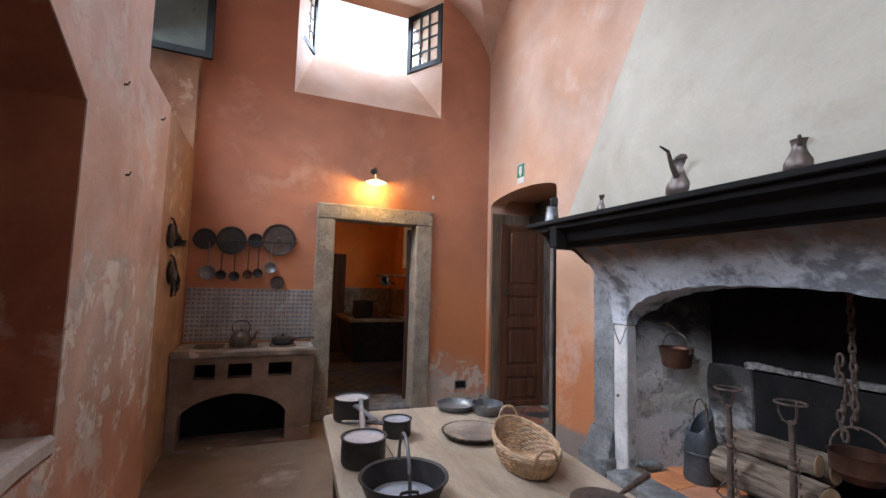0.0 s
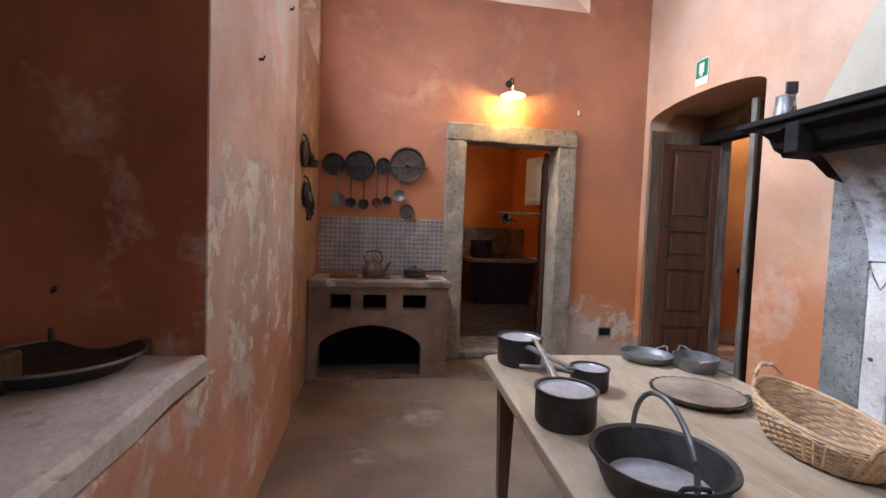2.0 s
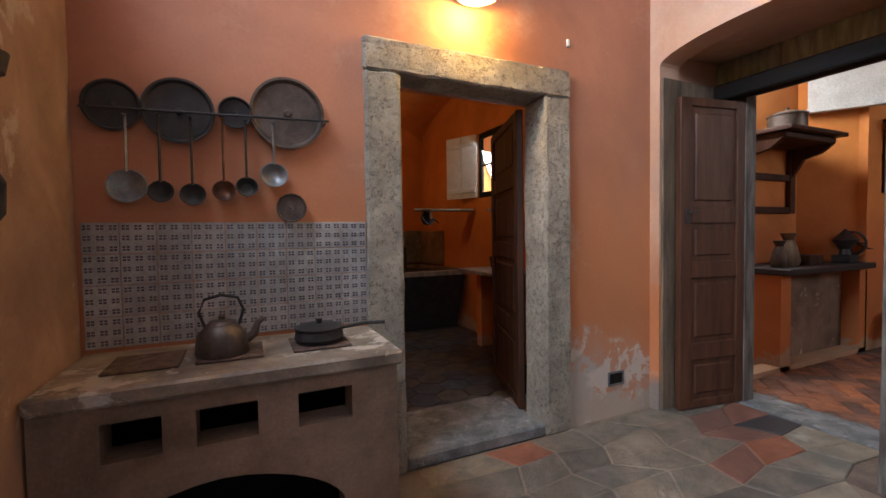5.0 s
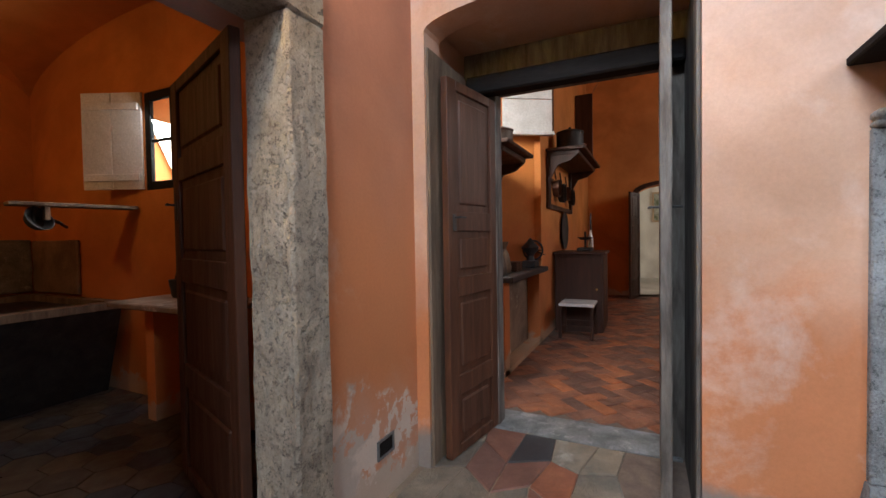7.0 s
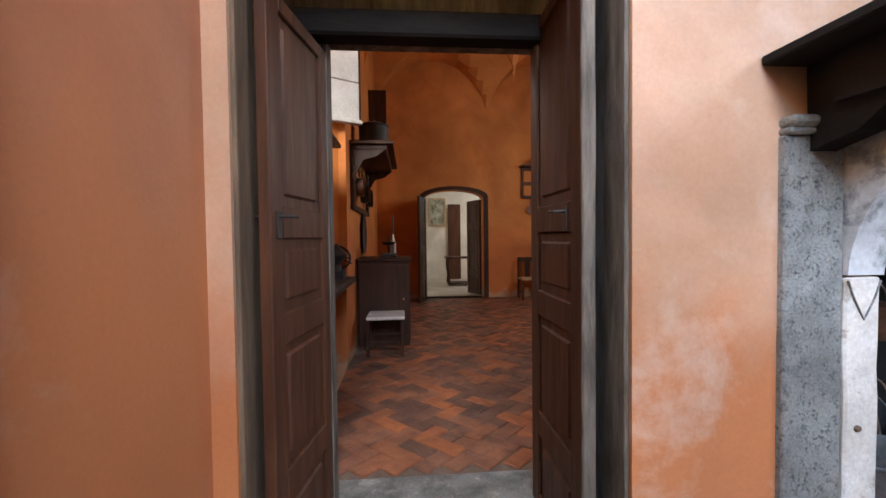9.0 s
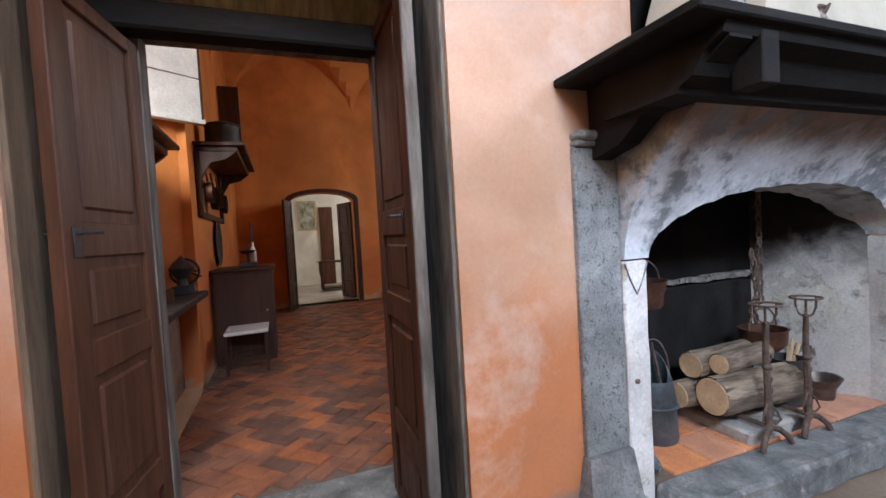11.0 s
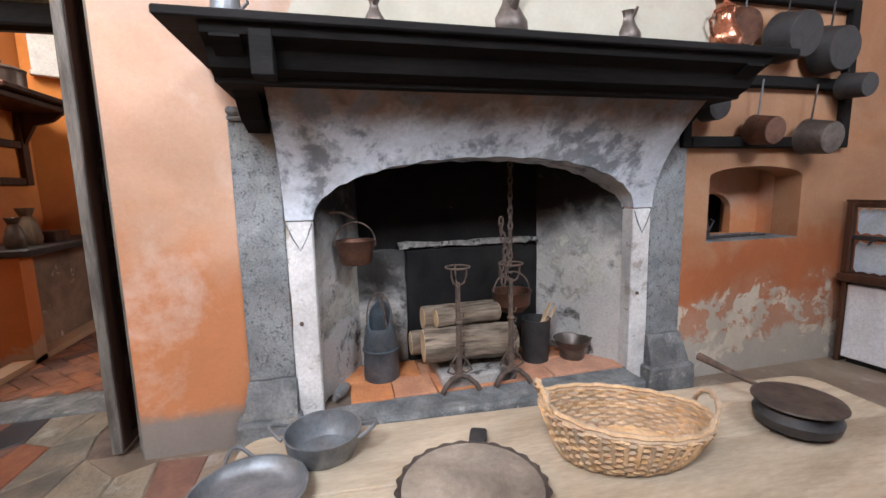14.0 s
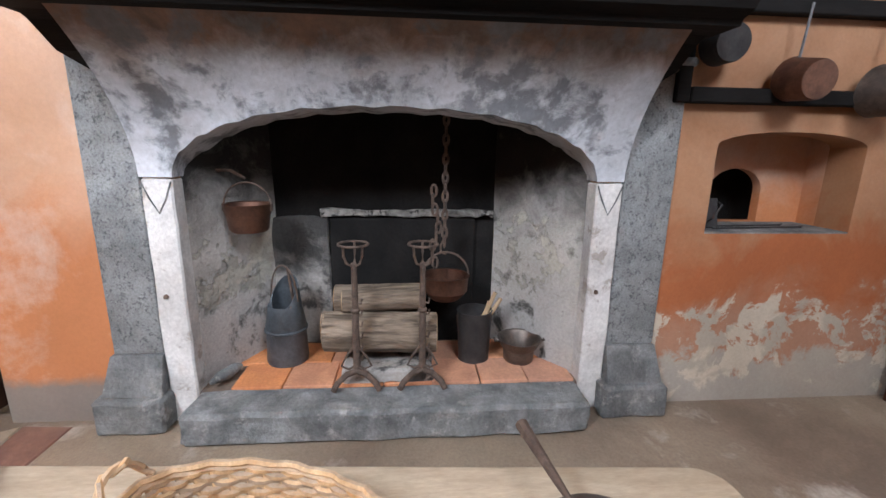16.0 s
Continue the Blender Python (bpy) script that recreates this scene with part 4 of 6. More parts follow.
def pie_tin():
    e = thing("fluted_tin", pose(1.1, 2.165, T, 0, 0, -22) @ Matrix.Diagonal((1.06, 1.06, 1, 1)), "dark fluted round baking tin lying on the table", "baking tin")
    bm = bmesh.new()
    rings = []
    n = 144
    for r, z, w in ((0.02, 0.0, 0), (0.12, 0.002, 0), (0.145, 0.008, 0.002), (0.162, 0.024, 0.0035), (0.164, 0.027, 0.0035), (0.156, 0.024, 0.0035), (0.14, 0.012, 0.002), (0.115, 0.008, 0), (0.02, 0.006, 0)):
        rings.append([bm.verts.new(((r + w * math.cos(24 * a)) * math.cos(a), (r + w * math.cos(24 * a)) * math.sin(a), z)) for a in (2 * math.pi * k / n for k in range(n))])
    for p, q in zip(rings, rings[1:]):
        for k in range(n):
            bm.faces.new((p[k], p[(k + 1) % n], q[(k + 1) % n], q[k]))
    bm.faces.new(rings[0]), bm.faces.new(rings[-1])
    part("body", bm, BRONZE, e)
    part("lid", lathe([(0, 0.03), (0.14, 0.022), (0.152, 0.025), (0.152, 0.028), (0.13, 0.031), (0, 0.036)], 36), MARBLE, e, "dusty grey-brown lid")
    part("knob", box(0.16, 0.225, -0.022, 0.022, 0.005, 0.03, 0.008, seg=2), IRON, e, "black iron tab handle")
pie_tin()

def hoop_pan():
    e = thing("hoop_handled_pan", pose(0.53, 1.615, T, 0, 0, 80), "large black round pan with tall hoop handle", "pan")
    r, h = 0.165, 0.085
    part("body", lathe([(0, 0), (r * 0.76, 0), (r * 0.8, 0.008), (r, h), (r * 1.04, h + 0.004), (r * 1.03, h + 0.009), (r * 0.95, h + 0.004), (r * 0.77, 0.012), (0, 0.008)], 40), IRON, e)
    part("lining", lathe([(0, 0.0125), (r * 0.75, 0.0125), (r * 0.76, 0.015), (0, 0.016)], 40), TIN, e, "worn tinned bottom")
    part("hoop_handle", tube(arc((0, 0, h), r * 0.97, 0, 180, 20, "xz", 0.15), 0.007, 8), PEWTER, e, "grey iron hoop handle")
    q = -r * 0.97
    bm = tube([(q + 0.045, -0.032, 0.016), (q + 0.012, -0.033, h - 0.005), (q + 0.004, -0.028, h + 0.012), (q, 0, h + 0.018), (q + 0.004, 0.028, h + 0.012), (q + 0.012, 0.033, h - 0.005), (q + 0.045, 0.032, 0.016)], 0.006, 8)
    part("fork", bm, IRON, e, "black iron fork hooked over the rim")
hoop_pan()

def perforated_pot():
    e = thing("perforated_pot", pose(0.495, 1.115, T, 0, 0, 30), "tarnished copper pot with domed pierced lid and handle", "pot")
    part("body", lathe([(0, 0), (0.07, 0), (0.085, 0.03), (0.09, 0.09), (0.08, 0.13), (0.085, 0.14), (0.078, 0.14), (0.07, 0.12), (0, 0.12)], 36), COPPER, e)
    lid = part("lid", lathe([(0, 0.187), (0.03, 0.185), (0.06, 0.172), (0.075, 0.158), (0.078, 0.15), (0.096, 0.148), (0.098, 0.142), (0.08, 0.138), (0, 0.138)], 40), COPPER, e, "domed pierced lid")
    # black dots on the lid stand in for the dark inside its piercings
    for ring, n in ((0.014, 5), (0.034, 10), (0.054, 14)):
        for k in range(n):
            a = 2 * math.pi * k / n + ring * 20
            z = 0.187 - 3.6 * ring * ring
            part("hole", lathe([(0, 0.0015), (0.003, 0.001), (0.0035, 0)], 8, m=pose(ring * math.cos(a), ring * math.sin(a), z)), SOOT_AND_DARK, lid)
    part("handle", tube([(-0.085, 0, 0.12), (-0.13, 0, 0.13), (-0.15, 0, 0.09), (-0.13, 0, 0.04), (-0.085, 0, 0.03)], 0.009, 8), COPPER, e)
perforated_pot()

def warming_pan():
    e = thing("lidded_skillet", pose(1.115, 1.205, T, 0, 0, 13), "squat dark iron skillet with flat lid and long handle", "skillet")
    part("body", lathe([(0, 0), (0.07, 0), (0.098, 0.02), (0.104, 0.045), (0.09, 0.068), (0.078, 0.072), (0.09, 0.08), (0, 0.08)], 36), IRON, e)
    part("lid", lathe([(0, 0.096), (0.08, 0.095), (0.108, 0.088), (0.11, 0.083), (0.09, 0.08), (0, 0.08)], 36), BRONZE, e, "flat browned lid")
    part("handle", tube([(0.1, 0, 0.085), (0.15, 0, 0.092), (0.22, 0, 0.102), (0.285, 0, 0.112)], 0.009, 8, taper=lambda u: 0.7 + 0.9 * u), RUST, e, "long rusty handle")
warming_pan()
e = thing("iron_ring_pan", pose(0.8, 1.09, T, 0, 0, 10), "low black pan with an upright wire ring handle", "pan")
part("body", lathe([(0, 0), (0.075, 0), (0.088, 0.03), (0.092, 0.032), (0.084, 0.03), (0.07, 0.006), (0, 0.006)], 32), IRON, e)
part("ring_handle", tube(arc((0, 0.06, 0.03), 0.085, 0, 180, 16, "xz", 0.06), 0.005, 8), IRON, e)

def basket():
    e = thing("wicker_basket", pose(1.15, 1.735, T, 0, 0, 80), "oval natural wicker basket with two loop handles", "basket")
    def shape(a, u):
        k = 0.74 + 0.26 * u ** 0.8
        bulge = 1 + 0.0 * u
        return Vector((0.218 * k * math.cos(a) * bulge, 0.135 * k * math.sin(a), 0.01 + u * (0.095 + 0.026 * math.cos(a)) + 0.012 * u * math.cos(a) ** 4))
    n = 44
    part("base", lathe([(0, 0.004), (0.6, 0.004), (0.62, 0.01), (0, 0.012)], 40, m=Matrix.Diagonal((0.26, 0.16, 1, 1))), WICKER, e)
    for row in range(12):
        u = row / 11
        pts = []
        for k in range(2 * n):
            a = 2 * math.pi * k / (2 * n)
            p = shape(a, u)
            off = 0.0035 * (1 if (k // 2 + row) % 2 else -1)
            p += Vector((math.cos(a), math.sin(a), 0)) * off
            pts.append(p)
        part("weave", tube(pts, 0.0062, 5, closed=True), WICKER, e)
    for k in range(n):
        a = 2 * math.pi * k / n
        part("stake", tube([shape(a, u) + Vector((math.cos(a), math.sin(a), 0)) * 0.004 for u in (0, 0.35, 0.7, 1.0)], 0.0065, 5), WICKER, e)
    for off in (0.0, 0.009):
        pts = [shape(2 * math.pi * k / 60, 1) + Vector((0, 0, 0.005 + off)) + Vector((math.cos(k * 1.9 + off * 400), math.sin(k * 1.9), 0)) * 0.003 for k in range(60)]
        part("rim", tube(pts, 0.007, 6, closed=True), WICKER, e)
    for s in (-1, 1):
        base = shape(0 if s > 0 else math.pi, 1)
        pts = [(base.x - s * 0.01 + s * 0.02 * math.sin(math.pi * j / 12), 0.05 * math.cos(math.pi * j / 12), base.z + 0.06 * math.sin(math.pi * j / 12)) for j in range(13)]
        bm = tube(pts, 0.006, 6)
        tube([(p[0] + 0.007 * math.sin(j * 1.6), p[1], p[2] + 0.006 * math.cos(j * 1.6)) for j, p in enumerate(pts)], 0.005, 6, bm)
        part("handle", bm, WICKER, e)
basket()

# ---- mantel vessels ----
def ewer(name, m, s, material, label, spout=True, lid=True):
    e = thing(name, m, label, "ewer", "vessels on the mantel")
    part("body", lathe([(0, 0), (0.30 * s, 0), (0.27 * s, 0.03 * s), (0.32 * s, 0.12 * s), (0.31 * s, 0.25 * s), (0.2 * s, 0.45 * s), (0.15 * s, 0.6 * s), (0.17 * s, 0.72 * s), (0.19 * s, 0.75 * s), (0.14 * s, 0.74 * s), (0, 0.7 * s)], 28), material, e)
    if lid:
        part("lid", lathe([(0.19 * s, 0.755 * s), (0.15 * s, 0.82 * s), (0.06 * s, 0.88 * s), (0.03 * s, 0.92 * s), (0.045 * s, 0.96 * s), (0, 1.0 * s), (0, 0.755 * s)], 24), material, e)
    if spout:
        part("spout", tube([(0.2 * s, 0, 0.38 * s), (0.36 * s, 0, 0.58 * s), (0.47 * s, 0, 0.84 * s), (0.7 * s, 0, 0.9 * s)], 0.048 * s, 10, taper=lambda u: 1.25 - 0.85 * u), material, e)
    else:
        part("spout", tube([(0.12 * s, 0, 0.62 * s), (0.2 * s, 0, 0.72 * s), (0.25 * s, 0, 0.8 * s)], 0.05 * s, 8, taper=lambda u: 1.2 - 0.6 * u), material, e)
    part("handle", tube([(-0.15 * s, 0, 0.7 * s), (-0.32 * s, 0, 0.68 * s), (-0.42 * s, 0, 0.5 * s), (-0.36 * s, 0, 0.3 * s), (-0.29 * s, 0, 0.22 * s)], 0.032 * s, 8), material, e)
    return e
MT = 2.0
ewer("coffee_pot", pose(2.09, 2.24, MT, 0, 0, 185), 0.15, BRONZE, "small aged bronze coffee pot on the mantel", False)
ewer("spouted_coffee_pot", pose(2.12, 1.66, MT, 0, 0, 186), 0.29, BRONZE, "tall bronze coffee pot with long curved spout on the mantel")
ewer("jug", pose(2.09, 1.08, MT, 0, 0, 205), 0.2, BRONZE, "tarnished bronze jug on the mantel", False, False)
ewer("copper_ewer", pose(2.06, 0.56, MT, 0, 0, -80), 0.25, BRIGHTCOPPER, "polished copper ewer on the mantel end", False)
e = thing("pewter_tankard", pose(2.07, 2.78, MT, 0, 0, 70), "pewter tankard with hinged lid on the mantel end", "tankard")
part("body", lathe([(0, 0), (0.062, 0), (0.055, 0.02), (0.045, 0.11), (0.047, 0.125), (0.04, 0.125), (0, 0.11)], 28), PEWTER, e)
part("handle", tube([(-0.045, 0, 0.115), (-0.085, 0, 0.1), (-0.085, 0, 0.05), (-0.052, 0, 0.025)], 0.006, 8), PEWTER, e)
part("lid", box(-0.06, -0.045, -0.03, 0.03, 0.125, 0.19, 0.004), IRON, e, "dark raised lid")

# ---- stove top ----
def kettle():
    e = thing("kettle", pose(-0.18, 4.58, 0.862, 0, 0, 0), "old blackened kettle with arched handle on the stove", "kettle")
    part("body", lathe([(0, 0), (0.095, 0), (0.1, 0.01), (0.09, 0.08), (0.06, 0.115), (0.05, 0.12), (0, 0.12)], 32), BRONZE, e)
    part("lid", lathe([(0.055, 0.12), (0.045, 0.132), (0.012, 0.138), (0.014, 0.15), (0, 0.155), (0, 0.12)], 24), BRONZE, e)
    part("spout", tube([(0.08, 0, 0.04), (0.12, 0, 0.07), (0.13, 0, 0.11), (0.155, 0, 0.13)], 0.014, 8, taper=lambda u: 1.4 - 0.6 * u), BRONZE, e)
    part("handle", tube([(-0.06, 0, 0.11), (-0.08, 0, 0.17), (-0.06, 0, 0.22), (0, 0, 0.235), (0.06, 0, 0.22), (0.08, 0, 0.17), (0.06, 0, 0.11)], 0.006, 8), IRON, e)
kettle()
e = thing("lidded_stew_pan", pose(0.2, 4.6, 0.862, 0, 0, 0), "low black iron pan with lid and handle on the stove", "pan")
part("body", lathe([(0, 0), (0.09, 0), (0.105, 0.02), (0.1, 0.055), (0.09, 0.06), (0, 0.06)], 32), IRON, e)
part("lid", lathe([(0, 0.1), (0.015, 0.1), (0.012, 0.08), (0.07, 0.078), (0.105, 0.066), (0.105, 0.06), (0, 0.06)], 32), IRON, e)
part("handle", tube([(0.1, 0, 0.05), (0.2, 0, 0.06), (0.3, 0, 0.055)], 0.008, 8), IRON, e)

# ---- pans on the stove wall ----
def hung_lid(x, z, r, material, label, kind="pan"):
    e = thing("hanging_" + kind, pose(x, 4.892, z, 90, 0, 0), label, kind, "pans on the stove wall")
    part("body", lathe([(0, 0), (r * 0.9, 0), (r, 0.02), (r, 0.03), (r * 0.93, 0.03), (r * 0.86, 0.012), (0, 0.01)], 40), material, e)
    part("boss", lathe([(0, 0.028), (r * 0.08, 0.026), (r * 0.12, 0.01), (0, 0.01)], 16), material, e)
    return e
hung_lid(-0.575, 1.885, 0.105, IRON, "dark round pan lid hung behind an iron rail")
hung_lid(-0.335, 1.885, 0.142, IRON, "large dark round pan hung behind an iron rail")
hung_lid(-0.11, 1.9, 0.072, IRON, "small dark pan lid hung behind an iron rail")
hung_lid(0.12, 1.92, 0.17, BRONZE, "large brown copper tray hung behind an iron rail")
hung_lid(0.125, 1.465, 0.07, BRONZE, "small brown strainer hung low on the wall")
e = thing("wall_rail", pose(0, 0, 0), "long thin iron utensil rail on the wall", "rail")
part("bar", tube([(-0.68, 4.85, 1.865), (0.31, 4.85, 1.895)], 0.006, 8), IRON, e)
for x in (-0.66, -0.2, 0.29):
    part("spike", tube([(x, 4.9, 1.88), (x, 4.845, 1.88)], 0.006, 6), IRON, e)
def ladle(x, z, r, drop, material):
    e = thing("ladle", pose(x, 4.855, z), "long-handled dark metal ladle hanging from the rail", "ladle", "ladles on the rail")
    part("bowl", lathe([(0, -0.04), (r * 0.6, -0.032), (r, 0), (r * 0.93, 0), (r * 0.55, -0.026), (0, -0.034)], 24, m=pose(0, 0, 0, 75, 0, 0)), material, e)
    bm = tube([(0, 0, r * 0.8), (0, 0.004, drop * 0.5), (0, 0.01, drop - 0.02), (0, -0.002, drop)], 0.006, 6, flat=1.6)
    part("handle", bm, material, e)
for x, z, r, d, mm in ((-0.53, 1.55, 0.075, 0.3, PEWTER), (-0.41, 1.53, 0.05, 0.33, IRON), (-0.29, 1.52, 0.052, 0.34, IRON), (-0.165, 1.54, 0.05, 0.33, COPPER), (-0.07, 1.56, 0.048, 0.31, IRON), (0.05, 1.62, 0.062, 0.25, PEWTER)):
    ladle(x, z, r, d, mm)

# dark utensils on the west wall
def wall_cluster(y, z, label, horn):
    e = thing("hanging_utensil", pose(XW + 0.005, y, z), label, "utensil", "utensils on the west wall")
    part("plate", lathe([(0, 0), (0.09, 0), (0.1, 0.02), (0.07, 0.035), (0, 0.05)], 24, m=pose(0, 0, 0, 0, 90, 0) @ Matrix.Diagonal((1, 0.85, 1, 1))), IRON, e)
    part("hook", tube([(0, 0, 0.14), (0.02, 0, 0.13), (0.04, 0, 0.08), (0.05, 0.0, 0.02)], 0.008, 8), IRON, e)
    if horn:
        for s in (-1, 1):
            part("curved_blade", tube([(0.03, 0.03 * s, 0), (0.05, 0.09 * s, -0.06), (0.05, 0.1 * s, -0.13), (0.04, 0.07 * s, -0.19)], 0.028, 8, taper=lambda u: 1.1 - 0.8 * u), IRON, e)
    else:
        part("arm", tube([(0.03, -0.02, 0.02), (0.05, 0.1, 0.0), (0.05, 0.16, -0.05)], 0.025, 8, taper=lambda u: 1.2 - 0.6 * u), IRON, e)
        part("cup", lathe([(0, 0), (0.05, 0), (0.06, 0.05), (0.05, 0.05), (0.045, 0.01), (0, 0.01)], 20, m=pose(0.04, 0.16, -0.07)), IRON, e)
wall_cluster(3.95, 1.82, "black iron utensils hanging on the flaking wall", False)
wall_cluster(4.05, 1.53, "black iron clamp with curved blades hanging on the wall", True)
for y, z in ((2.55, 2.45), (3.35, 2.55), (2.7, 2.02)):
    structure(finish("iron_nail", tube([(XW, y, z), (XW + 0.03, y, z + 0.005), (XW + 0.035, y, z + 0.02)], 0.006, 6), RUST), "rusty iron nail in the wall", "nail")

# alcove contents
e = thing("wide_pan", pose(-1.02, 1.98, 0.88), "wide dark shallow pan on the alcove sill", "pan")
part("body", lathe([(0, 0), (0.14, 0), (0.19, 0.045), (0.195, 0.05), (0.183, 0.048), (0.135, 0.01), (0, 0.01)], 40), IRON, e)
part("rim", tube([(0.192 * math.cos(2 * math.pi * k / 40), 0.192 * math.sin(2 * math.pi * k / 40), 0.05) for k in range(40)], 0.005, 6, closed=True), PEWTER, e, "worn grey rim")
part("handle", tube([(-0.12, 0.14, 0.05), (-0.14, 0.17, 0.12), (-0.14, 0.17, 0.18), (-0.11, 0.14, 0.21)], 0.007, 8), IRON, e)
e = thing("wooden_trough", pose(-1.12, 1.62, 0.88, 0, 0, 12), "long grey wooden trough on the alcove sill", "trough")
part("base", box(-0.12, 0.12, -0.25, 0.25, 0, 0.02, 0.004), OLDWOOD, e, smooth=False)
for x in (-0.11, 0.11):
    part("side", box(x - 0.012, x + 0.012, -0.25, 0.25, 0.021, 0.09, 0.005), OLDWOOD, e, smooth=False)
for y in (-0.24, 0.24):
    part("end", box(-0.097, 0.097, y - 0.01, y + 0.01, 0.021, 0.085, 0.004), OLDWOOD, e, smooth=False)

# ---- lamp, sign, socket ----
e = thing("wall_lamp", pose(1.11, YN, 2.79), "white enamel wall lamp lit above the stone doorway", "lamp")
part("wall_plate", lathe([(0, 0), (0.035, 0), (0.03, 0.02), (0, 0.022)], 20, m=pose(0, 0, 0, 90, 0, 0)), IRON, e)
part("arm", tube([(0, -0.015, 0), (0, -0.08, 0.03), (0, -0.15, 0.0), (0, -0.16, -0.08)], 0.007, 8), IRON, e, "dark iron arm")
part("holder", lathe([(0, 0), (0.02, 0), (0.022, -0.05), (0.03, -0.07), (0, -0.07)], 16, m=pose(0, -0.16, -0.07)), BRASS, e)
part("shade", lathe([(0.03, 0), (0.06, -0.02), (0.115, -0.04), (0.118, -0.044), (0.06, -0.026), (0.028, -0.006), (0.03, 0)], 36, m=pose(0, -0.16, -0.12)), PORCELAIN, e, "white enamel dish shade")
blb = part("bulb", lathe([(0, -0.055), (0.02, -0.048), (0.028, -0.03), (0.02, -0.008), (0, 0)], 16, m=pose(0, -0.16, -0.14)), BULB, e, "glowing warm bulb")
blb.visible_shadow = False

e = thing("exit_sign", pose(XE - 0.002, 4.12, 2.78), "green and white emergency exit sign on the wall", "sign")
part("backing", box(-0.006, 0, -0.075, 0.075, -0.115, 0.115, 0.002), SIGNWHITE, e, smooth=False)
fld = part("green_field", box(-0.009, -0.006, -0.066, 0.066, -0.045, 0.105), GREEN, e, smooth=False)
part("door_symbol", box(-0.012, -0.009, -0.028, 0.028, -0.01, 0.08), SIGNWHITE, fld, smooth=False)
part("arrow_symbol", box(-0.012, -0.009, -0.012, 0.012, -0.036, -0.013), SIGNWHITE, fld, smooth=False)

e = thing("wall_socket", pose(2.295, YN, 0.275), "black socket box sunk in the broken plaster", "socket")
part("frame", slab(rect(-0.075, 0.075, -0.05, 0.05), [rect(-0.062, 0.062, -0.037, 0.037)], "y", -0.008, 0.01), PEWTER, e, smooth=False)
part("plate", box(-0.062, 0.062, -0.003, 0.0, -0.037, 0.037), BLACKWOOD, e, smooth=False)
e = thing("cable_clip", pose(1.87, YN, 2.56), "small pale cable clip on the wall", "clip")
part("clip", box(-0.012, 0.012, -0.012, 0, -0.025, 0.025, 0.004), SIGNWHITE, e, smooth=False)

# ---- rack with pans beside the fireplace ----
e = thing("pan_rack", pose(0, 0, 0), "dark timber pan rack fixed to the wall", "rack")
part("rail", box(2.58, 2.637, -1.05, 0.21, 1.59, 1.66, 0.006), BLACKWOOD, e, smooth=False)
part("rail", box(2.58, 2.637, -1.05, 0.21, 1.98, 2.05, 0.006), BLACKWOOD, e, smooth=False)
part("rail", box(2.58, 2.637, -1.05, 0.21, 2.5, 2.57, 0.006), BLACKWOOD, e, smooth=False)
part("post", box(2.585, 2.635, 0.211, 0.28, 1.59, 2.57, 0.006), BLACKWOOD, e, smooth=False)
part("post", box(2.585, 2.635, -1.12, -1.051, 1.59, 2.57, 0.006), BLACKWOOD, e, smooth=False)
def hung_pot(y, z, r, h, material, label, cord=0.22, tilt=-8):
    e = thing("hanging_pot", pose(2.575, y, z, 0, -90 + tilt, 0), label, "pot", "pots on the rack")
    part("body", lathe([(0, h), (r * 0.85, h), (r * 0.9, h - 0.008), (r, 0.01), (r * 1.05, 0), (r * 0.96, 0), (r * 0.84, h - 0.012), (0, h - 0.012)], 32, m=pose(0, 0, 0)), material, e)
    if cord:
        part("hanging_strap", tube([(r * 0.95, 0, 0.01), (r + cord * 0.5, 0, 0.005), (r + cord, 0, 0.0)], 0.006, 6), PEWTER if material is COPPER else material, e)
    return e
hung_pot(-0.26, 1.7, 0.095, 0.15, COPPER, "tarnished copper saucepan hanging by its handle")
hung_pot(-0.71, 1.66, 0.115, 0.17, BRONZE, "brown copper saucepan hanging by its handle")
hung_pot(-0.43, 2.28, 0.15, 0.16, IRON, "large black pan hanging on the rack", 0.15)
hung_pot(-0.8, 2.22, 0.15, 0.13, IRON, "large black frying pan hanging on the rack", 0.15)
hung_pot(-1.0, 2.0, 0.085, 0.16, IRON, "small black pot hanging at the rack end", 0.1)
hung_pot(0.12, 1.84, 0.09, 0.1, IRON, "small black pan hanging under the mantel end", 0.12)
hung_pot(-0.1, 2.32, 0.12, 0.06, COPPER, "copper lid hanging on the rack", 0.1)

# oven tools in the niche
e = thing("oven_peel", pose(2.72, -0.1, 0.97), "small iron oven door leaning beside the oven mouth", "oven door")
part("plate", box(-0.005, 0.005, -0.05, 0.05, 0, 0.16, 0.004), IRON, e, smooth=False, m=pose(0.03, 0, 0, 0, 12, 0))
part("grip", tube([(0.02, -0.03, 0.14), (-0.02, -0.02, 0.13), (-0.02, 0.02, 0.06), (0.015, 0.02, 0.04)], 0.005, 6), IRON, e)
for k, (y0, y1) in enumerate(((-0.1, -0.62), (-0.06, -0.55))):
    e = thing("iron_poker", pose(2.72 + 0.06 * k, 0, 0.975), "thin iron poker lying in the niche", "poker")
    part("rod", tube([(0, y0, 0.0), (0.02, y1, 0.004)], 0.005, 6), IRON, e)
    part("tip", tube([(0.02, y1, 0.004), (0.04, y1 - 0.03, 0.006)], 0.007, 6), IRON, e)

